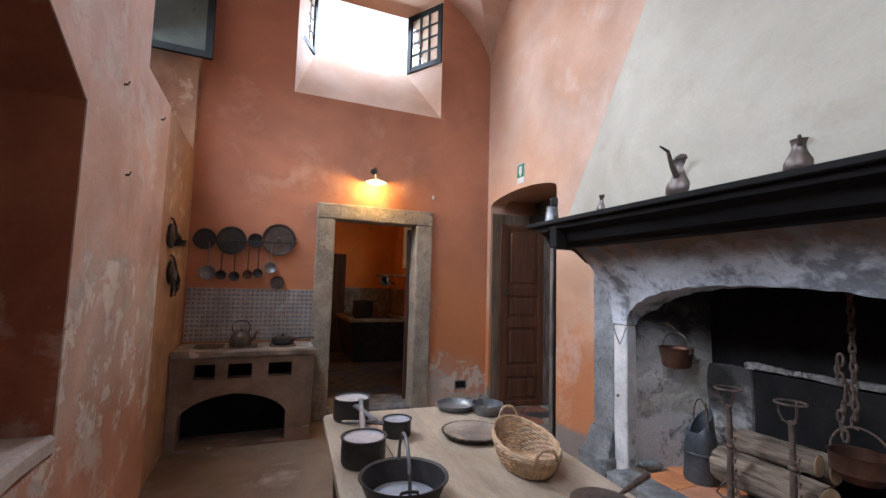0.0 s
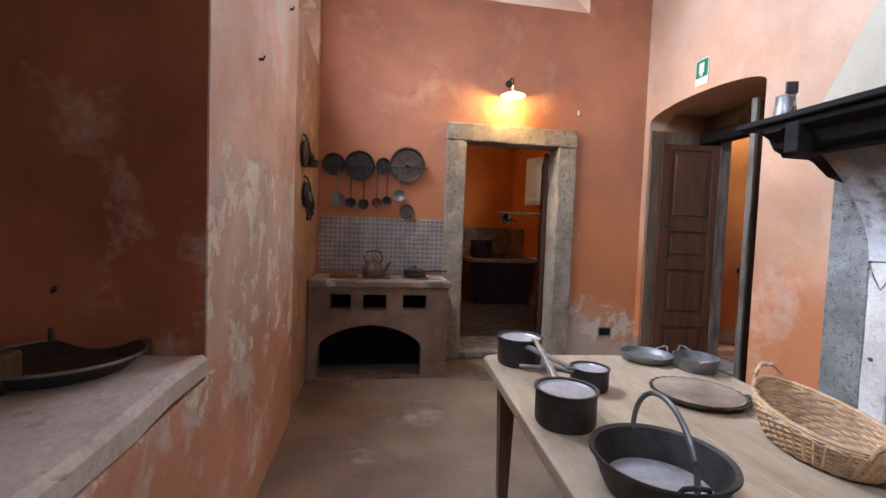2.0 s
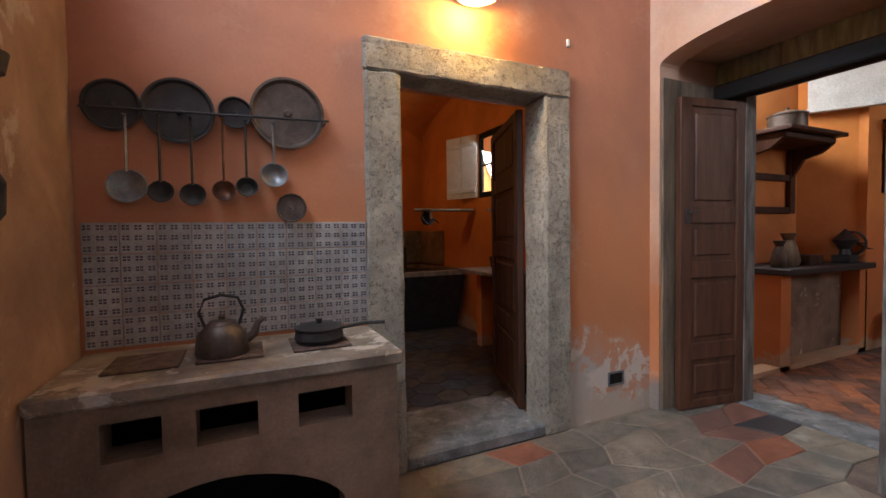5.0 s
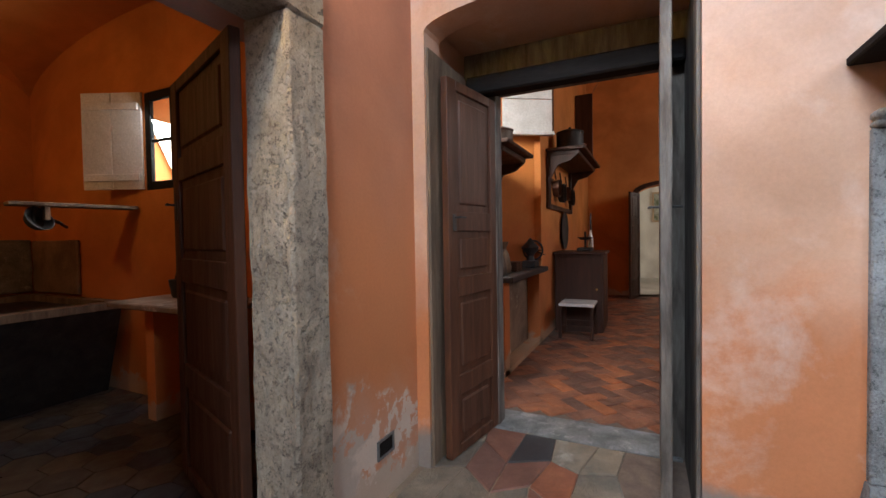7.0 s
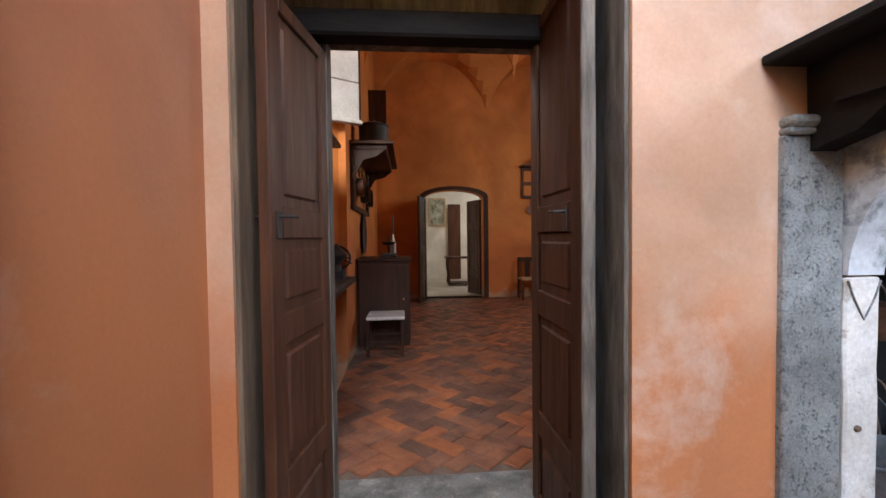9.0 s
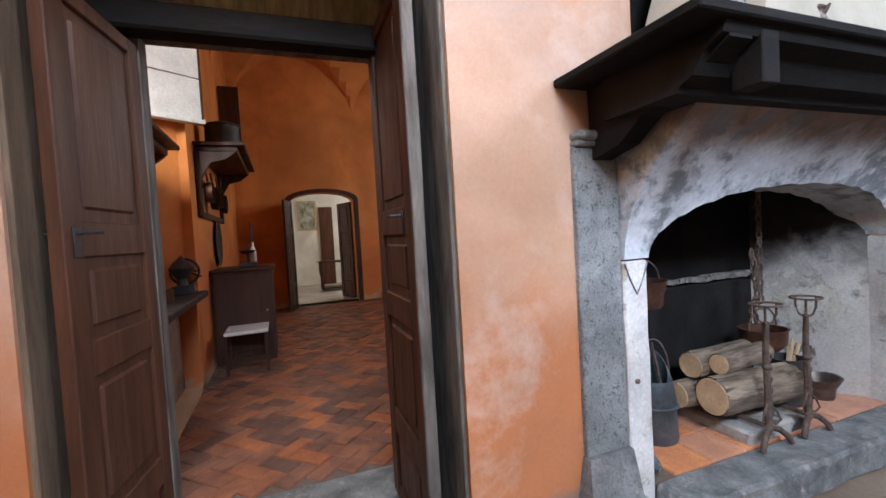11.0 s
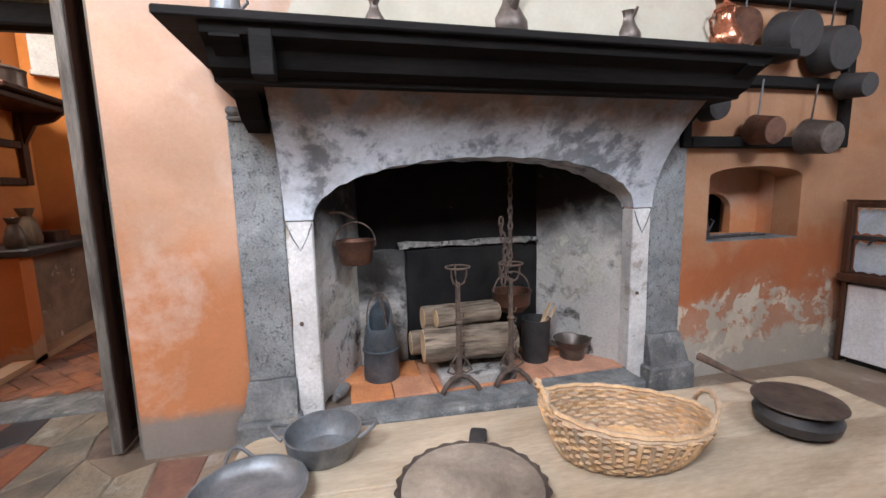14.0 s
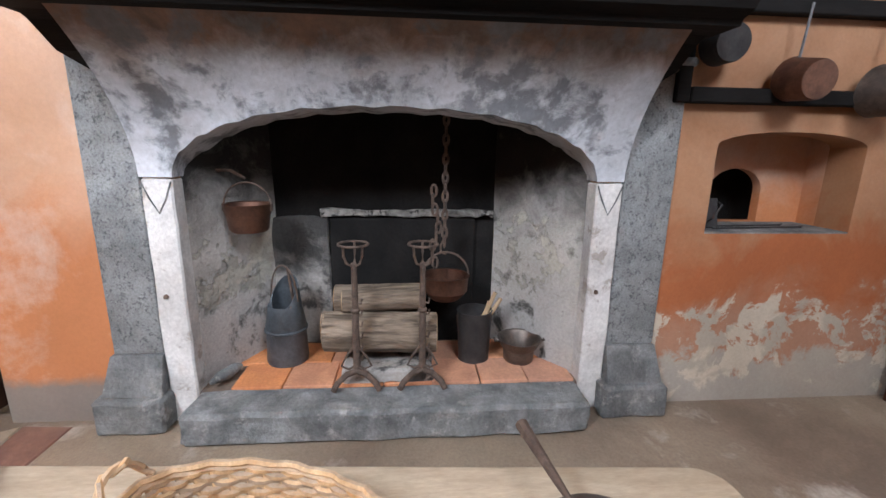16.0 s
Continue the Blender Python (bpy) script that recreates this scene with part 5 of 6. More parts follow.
# white enamel cooker
def scalloped(u0, u1, v0, v1, n=5, depth=0.012):
    pts = [(u0, v0 + 0.03)]
    for k in range(n * 6 + 1):
        u = k / (n * 6)
        pts.append((u0 + 0.02 + (u1 - u0 - 0.04) * u, v0 + depth * abs(math.sin(math.pi * n * u))))
    pts += [(u1, v0 + 0.03), (u1, v1 - 0.03)]
    for k in range(n * 6 + 1):
        u = 1 - k / (n * 6)
        pts.append((u0 + 0.02 + (u1 - u0 - 0.04) * u, v1 - depth * abs(math.sin(math.pi * n * u))))
    return pts + [(u0, v1 - 0.03)]

def cooker():
    e = thing("enamel_cooker", pose(2.56, -1.2, 0, 0, 0, 186), "white enamel cooker with dark shelf and pale blue tiled back", "cooker")
    part("body", box(0, 0.85, 0.02, 0.62, 0.04, 0.60, 0.012, seg=2), ENAMEL, e, smooth=False)
    part("plinth", box(0.03, 0.8, 0.05, 0.6, 0.0, 0.039), BLACKWOOD, e, smooth=False)
    part("side_frame", box(-0.03, -0.001, 0.0, 0.62, 0.0, 0.62, 0.006), DOORWOOD, e, "dark wooden side frame", smooth=False)
    part("top", box(-0.05, 0.9, -0.04, 0.64, 0.621, 0.68, 0.012), DOORWOOD, e, "dark wooden shelf board", smooth=False)
    for x in (-0.02, 0.84):
        part("rack_post", box(x - 0.025, x + 0.025, 0.0, 0.05, 0.681, 1.2, 0.008), DOORWOOD, e, smooth=False)
    part("rack_rail", box(0.006, 0.814, 0.0, 0.05, 0.93, 0.965, 0.006), IRON, e, smooth=False)
    part("rack_rail", box(0.006, 0.814, 0.0, 0.05, 1.165, 1.2, 0.006), DOORWOOD, e, smooth=False)
    crest = [(-0.05, 1.2), (0.87, 1.2), (0.87, 1.22)] + [(0.87 - 0.92 * k / 24, 1.22 + 0.13 * math.sin(math.pi * k / 24) ** 2 + 0.012 * abs(math.sin(math.pi * k / 4))) for k in range(25)]
    part("crest", slab(crest, [], "y", 0.005, 0.03), DOORWOOD, e, "carved dark crest board", smooth=False)
    for z0, z1 in ((0.69, 0.92), (0.97, 1.16)):
        for x0, x1 in ((0.02, 0.4), (0.41, 0.8)):
            part("tile", slab(scalloped(x0, x1, z0, z1), [], "y", 0.03, 0.014), PALEBLUE, e, "pale blue enamel back panel with scalloped edge", smooth=False)
    for x in (0.2, 0.6):
        part("bracket", tube(arc((x, -0.01, 0.9), 0.09, 0, 180, 12, "xz", 0.05), 0.009, 8), IRON, e, "curved iron bracket")
cooker()

# ---- hearth things ----
HZ = 0.165
def andiron(y):
    e = thing("andiron", pose(2.60, y, HZ), "tall rusty wrought-iron andiron with cup top", "andiron", "andirons in the hearth")
    part("shaft", tube([(0, 0, 0.1), (0, 0, 0.3), (0.005, 0, 0.5), (0, 0, 0.66)], 0.017, 8, taper=lambda u: 1.15 - 0.35 * u), RUST, e)
    for k in range(6):
        z = 0.16 + 0.06 * k
        part("hook", tube([(0, 0, z), (0, -0.03, z - 0.006), (0, -0.035, z + 0.02)], 0.006, 6), RUST, e)
    part("collar", lathe([(0, -0.012), (0.02, -0.01), (0.024, 0), (0.02, 0.01), (0, 0.012)], 16, m=pose(0, 0, 0.42)), RUST, e)
    for a in (0, 120, 240):
        c, s = math.cos(radians(a)), math.sin(radians(a))
        part("cup_prong", tube([(0, 0, 0.64), (0.035 * c, 0.035 * s, 0.66), (0.05 * c, 0.05 * s, 0.7), (0.052 * c, 0.052 * s, 0.75)], 0.006, 6), RUST, e)
    part("cup_ring", tube([(0.07 * math.cos(2 * math.pi * k / 24), 0.07 * math.sin(2 * math.pi * k / 24), 0.752) for k in range(24)], 0.006, 6, closed=True), RUST, e)
    for s in (-1, 1):
        part("leg", tube([(-0.01, 0, 0.1), (-0.02, 0.05 * s, 0.085), (-0.035, 0.095 * s, 0.045), (-0.04, 0.115 * s, 0.008)], 0.016, 8), RUST, e)
        part("scroll", tube([(0, 0, 0.24), (-0.01, 0.05 * s, 0.18), (-0.015, 0.075 * s, 0.13), (-0.01, 0.04 * s, 0.11), (-0.01, 0.0, 0.13)], 0.006, 6), RUST, e)
    part("bar", tube([(0, 0, 0.1), (0.25, 0, 0.1), (0.47, 0, 0.1), (0.48, 0, 0.0)], 0.013, 8), RUST, e)
andiron(1.77)
andiron(1.44)

def log(p0, p1, r, label):
    p0, p1 = Vector(p0), Vector(p1)
    d = p1 - p0
    m = Matrix.Translation(p0) @ d.to_track_quat("Z", "Y").to_matrix().to_4x4()
    e = thing("log", m, label, "log", "firewood in the hearth")
    L = d.length
    bm = bmesh.new()
    n, k = 56, 14
    rings = []
    for j in range(k + 1):
        rings.append([bm.verts.new((rr * math.cos(a), rr * math.sin(a), L * j / k)) for a in (2 * math.pi * i / n for i in range(n))
                      for rr in (r * (0.97 + 0.07 * noise.noise(Vector((4 * math.cos(a), 4 * math.sin(a), j * 0.35 + p0.z * 9))) + 0.06 * abs(noise.noise(Vector((11 * math.cos(a), 11 * math.sin(a), j * 0.22 + p0.z * 5))))),)])
    for p, q in zip(rings, rings[1:]):
        for i in range(n):
            bm.faces.new((p[i], p[(i + 1) % n], q[(i + 1) % n], q[i]))
    part("bark", bm, BARK_L, e)
    part("cut_end", lathe([(0, -0.006), (r * 0.9, -0.004), (r * 0.93, 0.004), (0, 0.006)], 24), LOGEND, e, "pale sawn end")
    part("cut_end", lathe([(0, L + 0.006), (r * 0.9, L + 0.004), (r * 0.93, L - 0.004), (0, L - 0.006)], 24), LOGEND, e, "pale sawn end")
BARK_L = mat("log_bark", (0.33, 0.25, 0.18), (0.09, 0.065, 0.045), 26, 0.9, bump=1.0, stretch=(1, 1, 0.18), obj=True, fine=50)
log((2.78, 1.95, 0.40), (2.75, 1.36, 0.395), 0.108, "thick split log with rough bark on the andirons")
log((2.96, 2.0, 0.36), (2.95, 1.45, 0.36), 0.08, "rough log lying behind on the andirons")
log((2.80, 1.86, 0.56), (2.83, 1.44, 0.565), 0.06, "thin log with pale sawn end on top")
log((2.93, 1.92, 0.53), (2.95, 1.42, 0.53), 0.078, "log with rough bark on top of the pile")

def chain_and_pot():
    e = thing("chimney_chain", pose(2.92, 1.31, 0), "rusty iron pot chain hanging in the fireplace", "chain")
    for k in range(24):
        z = 0.86 + 0.05 * k
        pts = [(0.013 * math.cos(2 * math.pi * j / 12), 0, z + 0.032 * math.sin(2 * math.pi * j / 12)) for j in range(12)]
        if k % 2:
            pts = [(0, p[0], p[2]) for p in pts]
        part("link", tube(pts, 0.0075, 6, closed=True), RUST, e)
    part("hook", tube([(0, 0, 0.88), (0, 0.02, 0.84), (0, 0.02, 0.8), (0, -0.01, 0.79)], 0.007, 8), RUST, e)
    for k in range(9):
        z = 0.74 + 0.05 * k
        dx, dy = 0.012 * math.sin(k * 1.7), 0.05 + 0.018 * math.sin(k * 1.1)
        pts = [(dx + 0.014 * math.cos(2 * math.pi * j / 12) * (1 if k % 2 else 0), dy + 0.014 * math.cos(2 * math.pi * j / 12) * (0 if k % 2 else 1), z + 0.033 * math.sin(2 * math.pi * j / 12)) for j in range(12)]
        part("link", tube(pts, 0.0075, 6, closed=True), RUST, e)
    q = thing("hanging_cauldron", pose(2.92, 1.3, 0.52), "copper cauldron with bail handle hanging on the chain", "cauldron")
    part("body", lathe([(0, 0), (0.08, 0.01), (0.125, 0.06), (0.13, 0.14), (0.138, 0.15), (0.124, 0.15), (0.118, 0.07), (0, 0.02)], 32), COPPER, q)
    part("bail", tube(arc((0, 0, 0.14), 0.13, 0, 180, 18, "yz", 0.14), 0.006, 8), RUST, q)
chain_and_pot()
def bail_pot(name, m, r, h, material, label, rx=80):
    e = thing(name, m, label, "pot", "pots in the hearth")
    part("body", lathe([(0, 0), (r * 0.72, 0), (r * 0.82, 0.015), (r * 0.9, h * 0.6), (r * 0.94, h * 0.65), (r, h), (r * 1.03, h + 0.004), (r * 0.93, h), (r * 0.7, 0.012), (0, 0.012)], 32), material, e)
    part("bail", tube(arc((0, 0, h * 0.95), r, 0, 180, 18, "yz", r * 1.0), 0.005, 8), RUST, e)
    for s in (-1, 1):
        part("lug", box(-0.012, 0.012, s * r * 0.98 - 0.008, s * r * 0.98 + 0.008, h * 0.75, h * 1.0, 0.003), RUST, e, smooth=False)
    return e
bail_pot("hanging_pot", pose(2.86, 2.33, 0.93), 0.118, 0.14, COPPER, "copper pot with bail handle hung inside the fireplace")
e = thing("pot_hook", pose(2.86, 2.33, 0), "iron hook bracket carrying a pot", "hook")
part("arm", tube([(0.0, 0.0, 1.2), (0.0, 0.07, 1.24), (0, 0.14, 1.24)], 0.008, 8), RUST, e)
e = thing("small_cauldron", pose(2.86, 0.87, 0.165), "low copper-rimmed black pot on the hearth tiles", "pot")
part("body", lathe([(0, 0), (0.078, 0), (0.085, 0.012), (0.09, 0.075), (0.1, 0.085), (0.125, 0.135), (0.128, 0.14), (0.117, 0.137), (0.08, 0.08), (0.07, 0.012), (0, 0.012)], 32), BRONZE, e)
for s in (-1, 1):
    part("handle", tube([(0, s * 0.11, 0.12), (0.02, s * 0.145, 0.13), (-0.02, s * 0.145, 0.13), (0, s * 0.11, 0.12)], 0.006, 6), BRONZE, e)

def scuttle():
    e = thing("coal_scuttle", pose(2.93, 2.2, 0.165, 0, 0, -20), "dull grey metal coal scuttle with slanted mouth", "coal scuttle")
    bm = bmesh.new()
    n = 32
    rings = []
    for rr, zf, up in ((0.0, 0, 0), (0.11, 0, 0), (0.115, 0.02, 0), (0.108, 0.2, 0), (0.112, 0.21, 0), (0.09, 0.34, 0), (0.075, 0.4, 0.09), (0.068, 0.4, 0.09), (0.1, 0.2, 0), (0.1, 0.02, 0)):
        if rr == 0:
            continue
        rings.append([bm.verts.new((rr * math.cos(a), rr * math.sin(a), zf + up * math.cos(a))) for a in (2 * math.pi * k / n for k in range(n))])
    for p, q in zip(rings, rings[1:]):
        for k in range(n):
            bm.faces.new((p[k], p[(k + 1) % n], q[(k + 1) % n], q[k]))
    bm.faces.new(rings[0]), bm.faces.new(rings[-1])
    part("body", bm, GALV, e)
    part("band", lathe([(0.112, 0.185), (0.118, 0.19), (0.118, 0.2), (0.111, 0.205)], 32), GALV, e)
    part("bail", tube(arc((0, 0, 0.36), 0.085, 0, 180, 16, "yz", 0.2), 0.005, 8), RUST, e)
    q = thing("hearth_shovel", pose(2.93, 2.14, 0.40, -8, 6, 0), "iron hearth shovel standing in the scuttle", "shovel")
    part("handle", tube([(0, 0, 0), (0, 0, 0.2), (0, 0, 0.3)], 0.008, 8), RUST, q)
    part("blade", box(-0.006, 0.006, -0.035, 0.035, -0.08, 0.03, 0.005), GALV, q, smooth=False)
GALV = mat("dull_galvanised_iron", (0.13, 0.15, 0.17), (0.08, 0.09, 0.1), 8, 0.5, metal=0.5, bump=0.1, obj=True)
scuttle()
e = thing("iron_bucket", pose(2.9, 1.13, 0.165), "dark iron bucket holding wooden sticks", "bucket")
part("body", lathe([(0, 0), (0.09, 0), (0.1, 0.29), (0.104, 0.3), (0.096, 0.3), (0.085, 0.02), (0, 0.02)], 32), IRON, e)
part("bail", tube([(0, 0.1 * math.cos(a), 0.27 - 0.2 * math.sin(a)) for a in (math.pi * k / 16 for k in range(17))], 0.005, 8), RUST, e)
for k, (dx, dy) in enumerate(((0.02, -0.12), (0.0, -0.15), (0.03, -0.09))):
    q = thing("kindling_stick", pose(2.9, 1.13, 0.2), "pale wooden stick standing in the bucket", "stick", "sticks in the bucket")
    part("stick", tube([(0, 0.0, 0), (dx * 0.5, dy * 0.4, 0.18), (dx, dy, 0.36 - 0.03 * k)], 0.012, 6), LIGHTWOOD, q)
e = thing("wooden_clog", pose(2.72, 2.46, 0.165, 0, 0, -25), "dark grey shoe-shaped weight on the hearth", "weight")
part("body", tube([(-0.1, 0, 0.03), (-0.05, 0, 0.035), (0, 0, 0.03), (0.06, 0, 0.035), (0.1, 0, 0.03)], 0.032, 12, taper=lambda u: 0.35 + 2.6 * u * (1 - u)), SLATE, e)

# ---- scullery things ----
framed_sash("window_4", pose(2.72, 7.54, 1.78, 0, 0, -90), 0.68, 0.82, "dark-framed scullery window with glazing bars", (2, 2))
structure(finish("backdrop_scullery", box(3.08, 3.12, 6.3, 9.6, 1.2, 3.5), SKYGLOW), "bright daylight outside", "sky")
e = thing("window_shutter", pose(2.69, 7.56, 1.79, 0, 0, 114), "white painted window shutter standing open", "shutter")
part("board", box(0, 0.26, -0.012, 0.012, 0, 0.82, 0.004), SHUTTER, e, smooth=False)
part("board", box(0.262, 0.52, -0.012, 0.012, 0, 0.82, 0.004), SHUTTER, e, smooth=False)
for z in (0.1, 0.7):
    part("batten", box(0.02, 0.5, 0.0125, 0.03, z - 0.03, z + 0.03, 0.004), SHUTTER, e, smooth=False)
e = thing("stone_sink", pose(2.06, 7.82, 0), "dark stone trough sink in the corner", "sink")
part("rim", slab(rect(-0.62, 0.59, 0, 1.6), [rect(-0.5, 0.5, 0.12, 1.48)], "z", 0.77, 0.06), OLDWOOD, e, smooth=False)
bm = bmesh.new()
lo = [bm.verts.new(v) for v in ((-0.45, 0.3, 0.0), (0.58, 0.3, 0.0), (0.58, 1.58, 0.0), (-0.45, 1.58, 0.0))]
hi = [bm.verts.new(v) for v in ((-0.58, 0.04, 0.769), (0.58, 0.04, 0.769), (0.58, 1.58, 0.769), (-0.58, 1.58, 0.769))]
bm.faces.new(lo[::-1]), bm.faces.new(hi)
for k in range(4):
    bm.faces.new((lo[k - 1], lo[k], hi[k], hi[k - 1]))
part("basin", bm, IRON, e, smooth=False)
e = thing("plank_door", pose(1.2, 9.46, 0), "dark closed door at the scullery's end", "door")
part("leaf", box(-0.42, 0.42, -0.02, 0.03, 0.0, 2.1, 0.008), DOORWOOD, e, smooth=False)
part("panel", box(-0.3, 0.3, -0.032, -0.021, 0.3, 0.95, 0.008), DOORWOOD, e, smooth=False)
part("panel", box(-0.3, 0.3, -0.032, -0.021, 1.1, 1.95, 0.008), DOORWOOD, e, smooth=False)
e = thing("large_cauldron", pose(1.85, 8.6, 0.77), "large dark cauldron standing on the sink", "cauldron")
part("body", lathe([(0, 0), (0.16, 0), (0.21, 0.1), (0.2, 0.32), (0.22, 0.36), (0.2, 0.36), (0.17, 0.1), (0, 0.03)], 32), IRON, e)
e = thing("wall_shelf", pose(2.3, 7.78, 1.62, 0, 0, -10), "dark wooden wall shelf with utensils below", "shelf")
part("board", box(-0.4, 0.4, -0.08, 0.08, 0, 0.03, 0.005), OLDWOOD, e, smooth=False)
part("bracket", box(-0.2, -0.17, -0.06, 0.06, -0.1, -0.001), OLDWOOD, e, smooth=False)
e = thing("hanging_pan", pose(2.05, 7.82, 1.5), "black iron pan hanging under the shelf", "pan")
tip = pose(0, 0, 0, 60, 0, 20)
part("body", lathe([(0, 0), (0.07, 0), (0.1, 0.06), (0.09, 0.06), (0.06, 0.01), (0, 0.01)], 24), IRON, e, m=tip)
part("handle", tube([(0.09, 0, 0.05), (0.2, 0, 0.0), (0.3, 0, -0.06)], 0.012, 8), IRON, e, m=tip)
part("hook", tube([(0, 0, 0.0), (0, 0, 0.06), (0, 0, 0.12)], 0.01, 8), IRON, e)
e = thing("worktop_slab", pose(2.45, 6.9, 0), "pale marble worktop slab on the scullery wall", "worktop")
part("slab", box(-0.28, 0.245, -0.8, 0.25, 0.88, 0.92, 0.008), MARBLE, e, smooth=False)
part("support", box(-0.05, 0.24, -0.7, -0.6, 0.0, 0.879), PLASTER_K, e, smooth=False)
part("support", box(-0.05, 0.24, 0.1, 0.2, 0.0, 0.879), PLASTER_K, e, smooth=False)
bail_pot("bail_pot", pose(2.55, 6.86, 0.92), 0.1, 0.13, IRON, "black pot with bail handle on the worktop")

# ---- kitchen things ----
e = thing("white_shutter", pose(5.9, 4.755, 2.62, 0, 0, 122.4), "closed white boarded shutter above the recess", "shutter")
for k in range(3):
    part("board", box(0, 0.63, -0.015, 0.015, 0.005 + 0.4 * k, 0.395 + 0.4 * k, 0.004), SHUTTER, e, smooth=False)
part("ledge", box(-0.015, 0.645, -0.02, 0.06, -0.045, 0.0, 0.006), SHUTTER, e, "white ledge board", smooth=False)
part("edge_strip", box(-0.02, -0.001, -0.02, 0.02, 0.005, 1.2, 0.003), DOORWOOD, e, "dark edge strip", smooth=False)
e = thing("tall_shutter", pose(8.73, 4.885, 2.7), "narrow dark shutter standing open high on the wall", "shutter")
part("leaf", box(-0.025, 0.025, -0.3, 0.0, 0, 1.2, 0.006), DOORWOOD, e, smooth=False)
part("side_panel", box(0.3, 0.9, -0.03, 0.0, -0.1, 1.0, 0.01), GREYWOOD, e, "grey plank panel beside the shutter", smooth=False)
e = thing("stone_counter", pose(5.15, 5.15, 0), "dark slate counter on masonry piers", "counter")
part("top", box(-0.84, 0.74, -0.34, 0.22, 0.90, 0.96, 0.01), IRON, e, smooth=False)
for x in (-0.75, 0.68):
    part("pier", box(x - 0.06, x + 0.1, -0.25, 0.22, 0, 0.899), PLASTER_K, e, smooth=False)
part("front", box(-0.649, 0.619, -0.1, -0.02, 0, 0.899), STOVE, e, "stained plaster front", smooth=False)
def jar(x, y, z, s, material, label):
    e = thing("jar", pose(x, y, z), label, "jar", "jars on the counter")
    part("body", lathe([(0, 0), (0.06 * s, 0), (0.07 * s, 0.04 * s), (0.05 * s, 0.14 * s), (0.03 * s, 0.18 * s), (0.05 * s, 0.23 * s), (0.045 * s, 0.23 * s), (0, 0.18 * s)], 20), material, e)
jar(4.5, 5.0, 0.96, 1.1, BRONZE, "dark metal jar on the counter")
jar(4.75, 5.05, 0.96, 1.4, OLDWOOD, "brown pottery jar on the counter")
e = thing("mortar_box", pose(5.05, 5.05, 0.96), "dark wooden box on the counter", "box")
part("body", box(-0.12, 0.12, -0.1, 0.1, 0, 0.1, 0.006), DOORWOOD, e, smooth=False)
def grinder():
    e = thing("coffee_grinder", pose(5.66, 4.98, 0.96), "black cast-iron grinder with wheel and crank", "grinder")
    part("base", box(-0.1, 0.1, -0.08, 0.08, 0, 0.08, 0.008), IRON, e, smooth=False)
    part("hopper", lathe([(0, 0.08), (0.05, 0.08), (0.04, 0.14), (0.1, 0.22), (0.11, 0.24), (0.05, 0.3), (0.02, 0.34), (0, 0.36)], 20), IRON, e)
    part("wheel", tube([(0.13, 0.12 * math.cos(2 * math.pi * k / 24), 0.2 + 0.12 * math.sin(2 * math.pi * k / 24)) for k in range(24)], 0.012, 8, closed=True), IRON, e)
    for a in (0, 90):
        c, s = 0.12 * math.cos(radians(a)), 0.12 * math.sin(radians(a))
        part("spoke", tube([(0.13, -c, 0.2 - s), (0.13, c, 0.2 + s)], 0.008, 6), IRON, e)
    part("crank", tube([(0.13, 0, 0.2), (0.2, 0, 0.2), (0.2, -0.12, 0.14), (0.26, -0.12, 0.14)], 0.008, 6), IRON, e)
grinder()
def bracket_shelf(name, x0, x1, z, y_wall, depth, label):
    e = thing(name, pose((x0 + x1) / 2, y_wall, z), label, "shelf", "wall shelves in the kitchen")
    w = (x1 - x0) / 2
    part("board", box(-w, w, -depth, 0, 0, 0.04, 0.006), DOORWOOD, e, smooth=False)
    part("cornice", box(-w + 0.05, w - 0.05, -depth + 0.08, 0, -0.06, -0.001, 0.01), DOORWOOD, e, smooth=False)
    part("back_board", box(-w, w, -0.04, -0.001, -0.75, -0.68, 0.006), DOORWOOD, e, smooth=False)
    part("back_board", box(-w, w, -0.04, -0.001, -0.4, -0.33, 0.006), DOORWOOD, e, smooth=False)
    for x in (-w + 0.06, w - 0.06):
        part("side_board", box(x - 0.05, x + 0.05, -0.05, -0.002, -0.75, -0.062, 0.006), DOORWOOD, e, smooth=False)
        bm = bmesh.new()
        prof = [(0, -0.061), (-depth * 0.8, -0.061), (-depth * 0.6, -0.14), (-depth * 0.3, -0.18), (-0.05, -0.36), (0, -0.4)]
        a = [bm.verts.new((x - 0.025, p, q)) for p, q in prof]
        b = [bm.verts.new((x + 0.025, p, q)) for p, q in prof]
        bm.faces.new(a), bm.faces.new(b[::-1])
        for k in range(len(prof)):
            bm.faces.new((a[k - 1], a[k], b[k], b[k - 1]))
        part("bracket", bm, DOORWOOD, e, smooth=False)
bracket_shelf("wall_shelf", 4.45, 5.45, 2.24, 5.38, 0.5, "dark carved wooden wall shelf with rack below")
bracket_shelf("wall_shelf", 6.2, 8.1, 2.45, 4.9, 0.5, "long dark carved wooden shelf with pan rack")
def far_pot(x, y, z, r, h, material, label):
    e = thing("stock_pot", pose(x, y, z), label, "pot", "pots in the kitchen")
    part("body", lathe([(0, 0), (r, 0), (r, h), (r * 1.05, h + 0.01), (r * 1.05, h + 0.02), (r * 0.6, h + 0.05), (0, h + 0.06)], 24), material, e)
    part("knob", lathe([(0, h + 0.1), (0.02, h + 0.09), (0.012, h + 0.06), (0, h + 0.06)], 12), material, e)
far_pot(6.6, 4.65, 2.49, 0.18, 0.24, IRON, "large dark pot on the wall shelf")
far_pot(7.2, 4.65, 2.49, 0.14, 0.18, COPPER, "copper pot on the wall shelf")
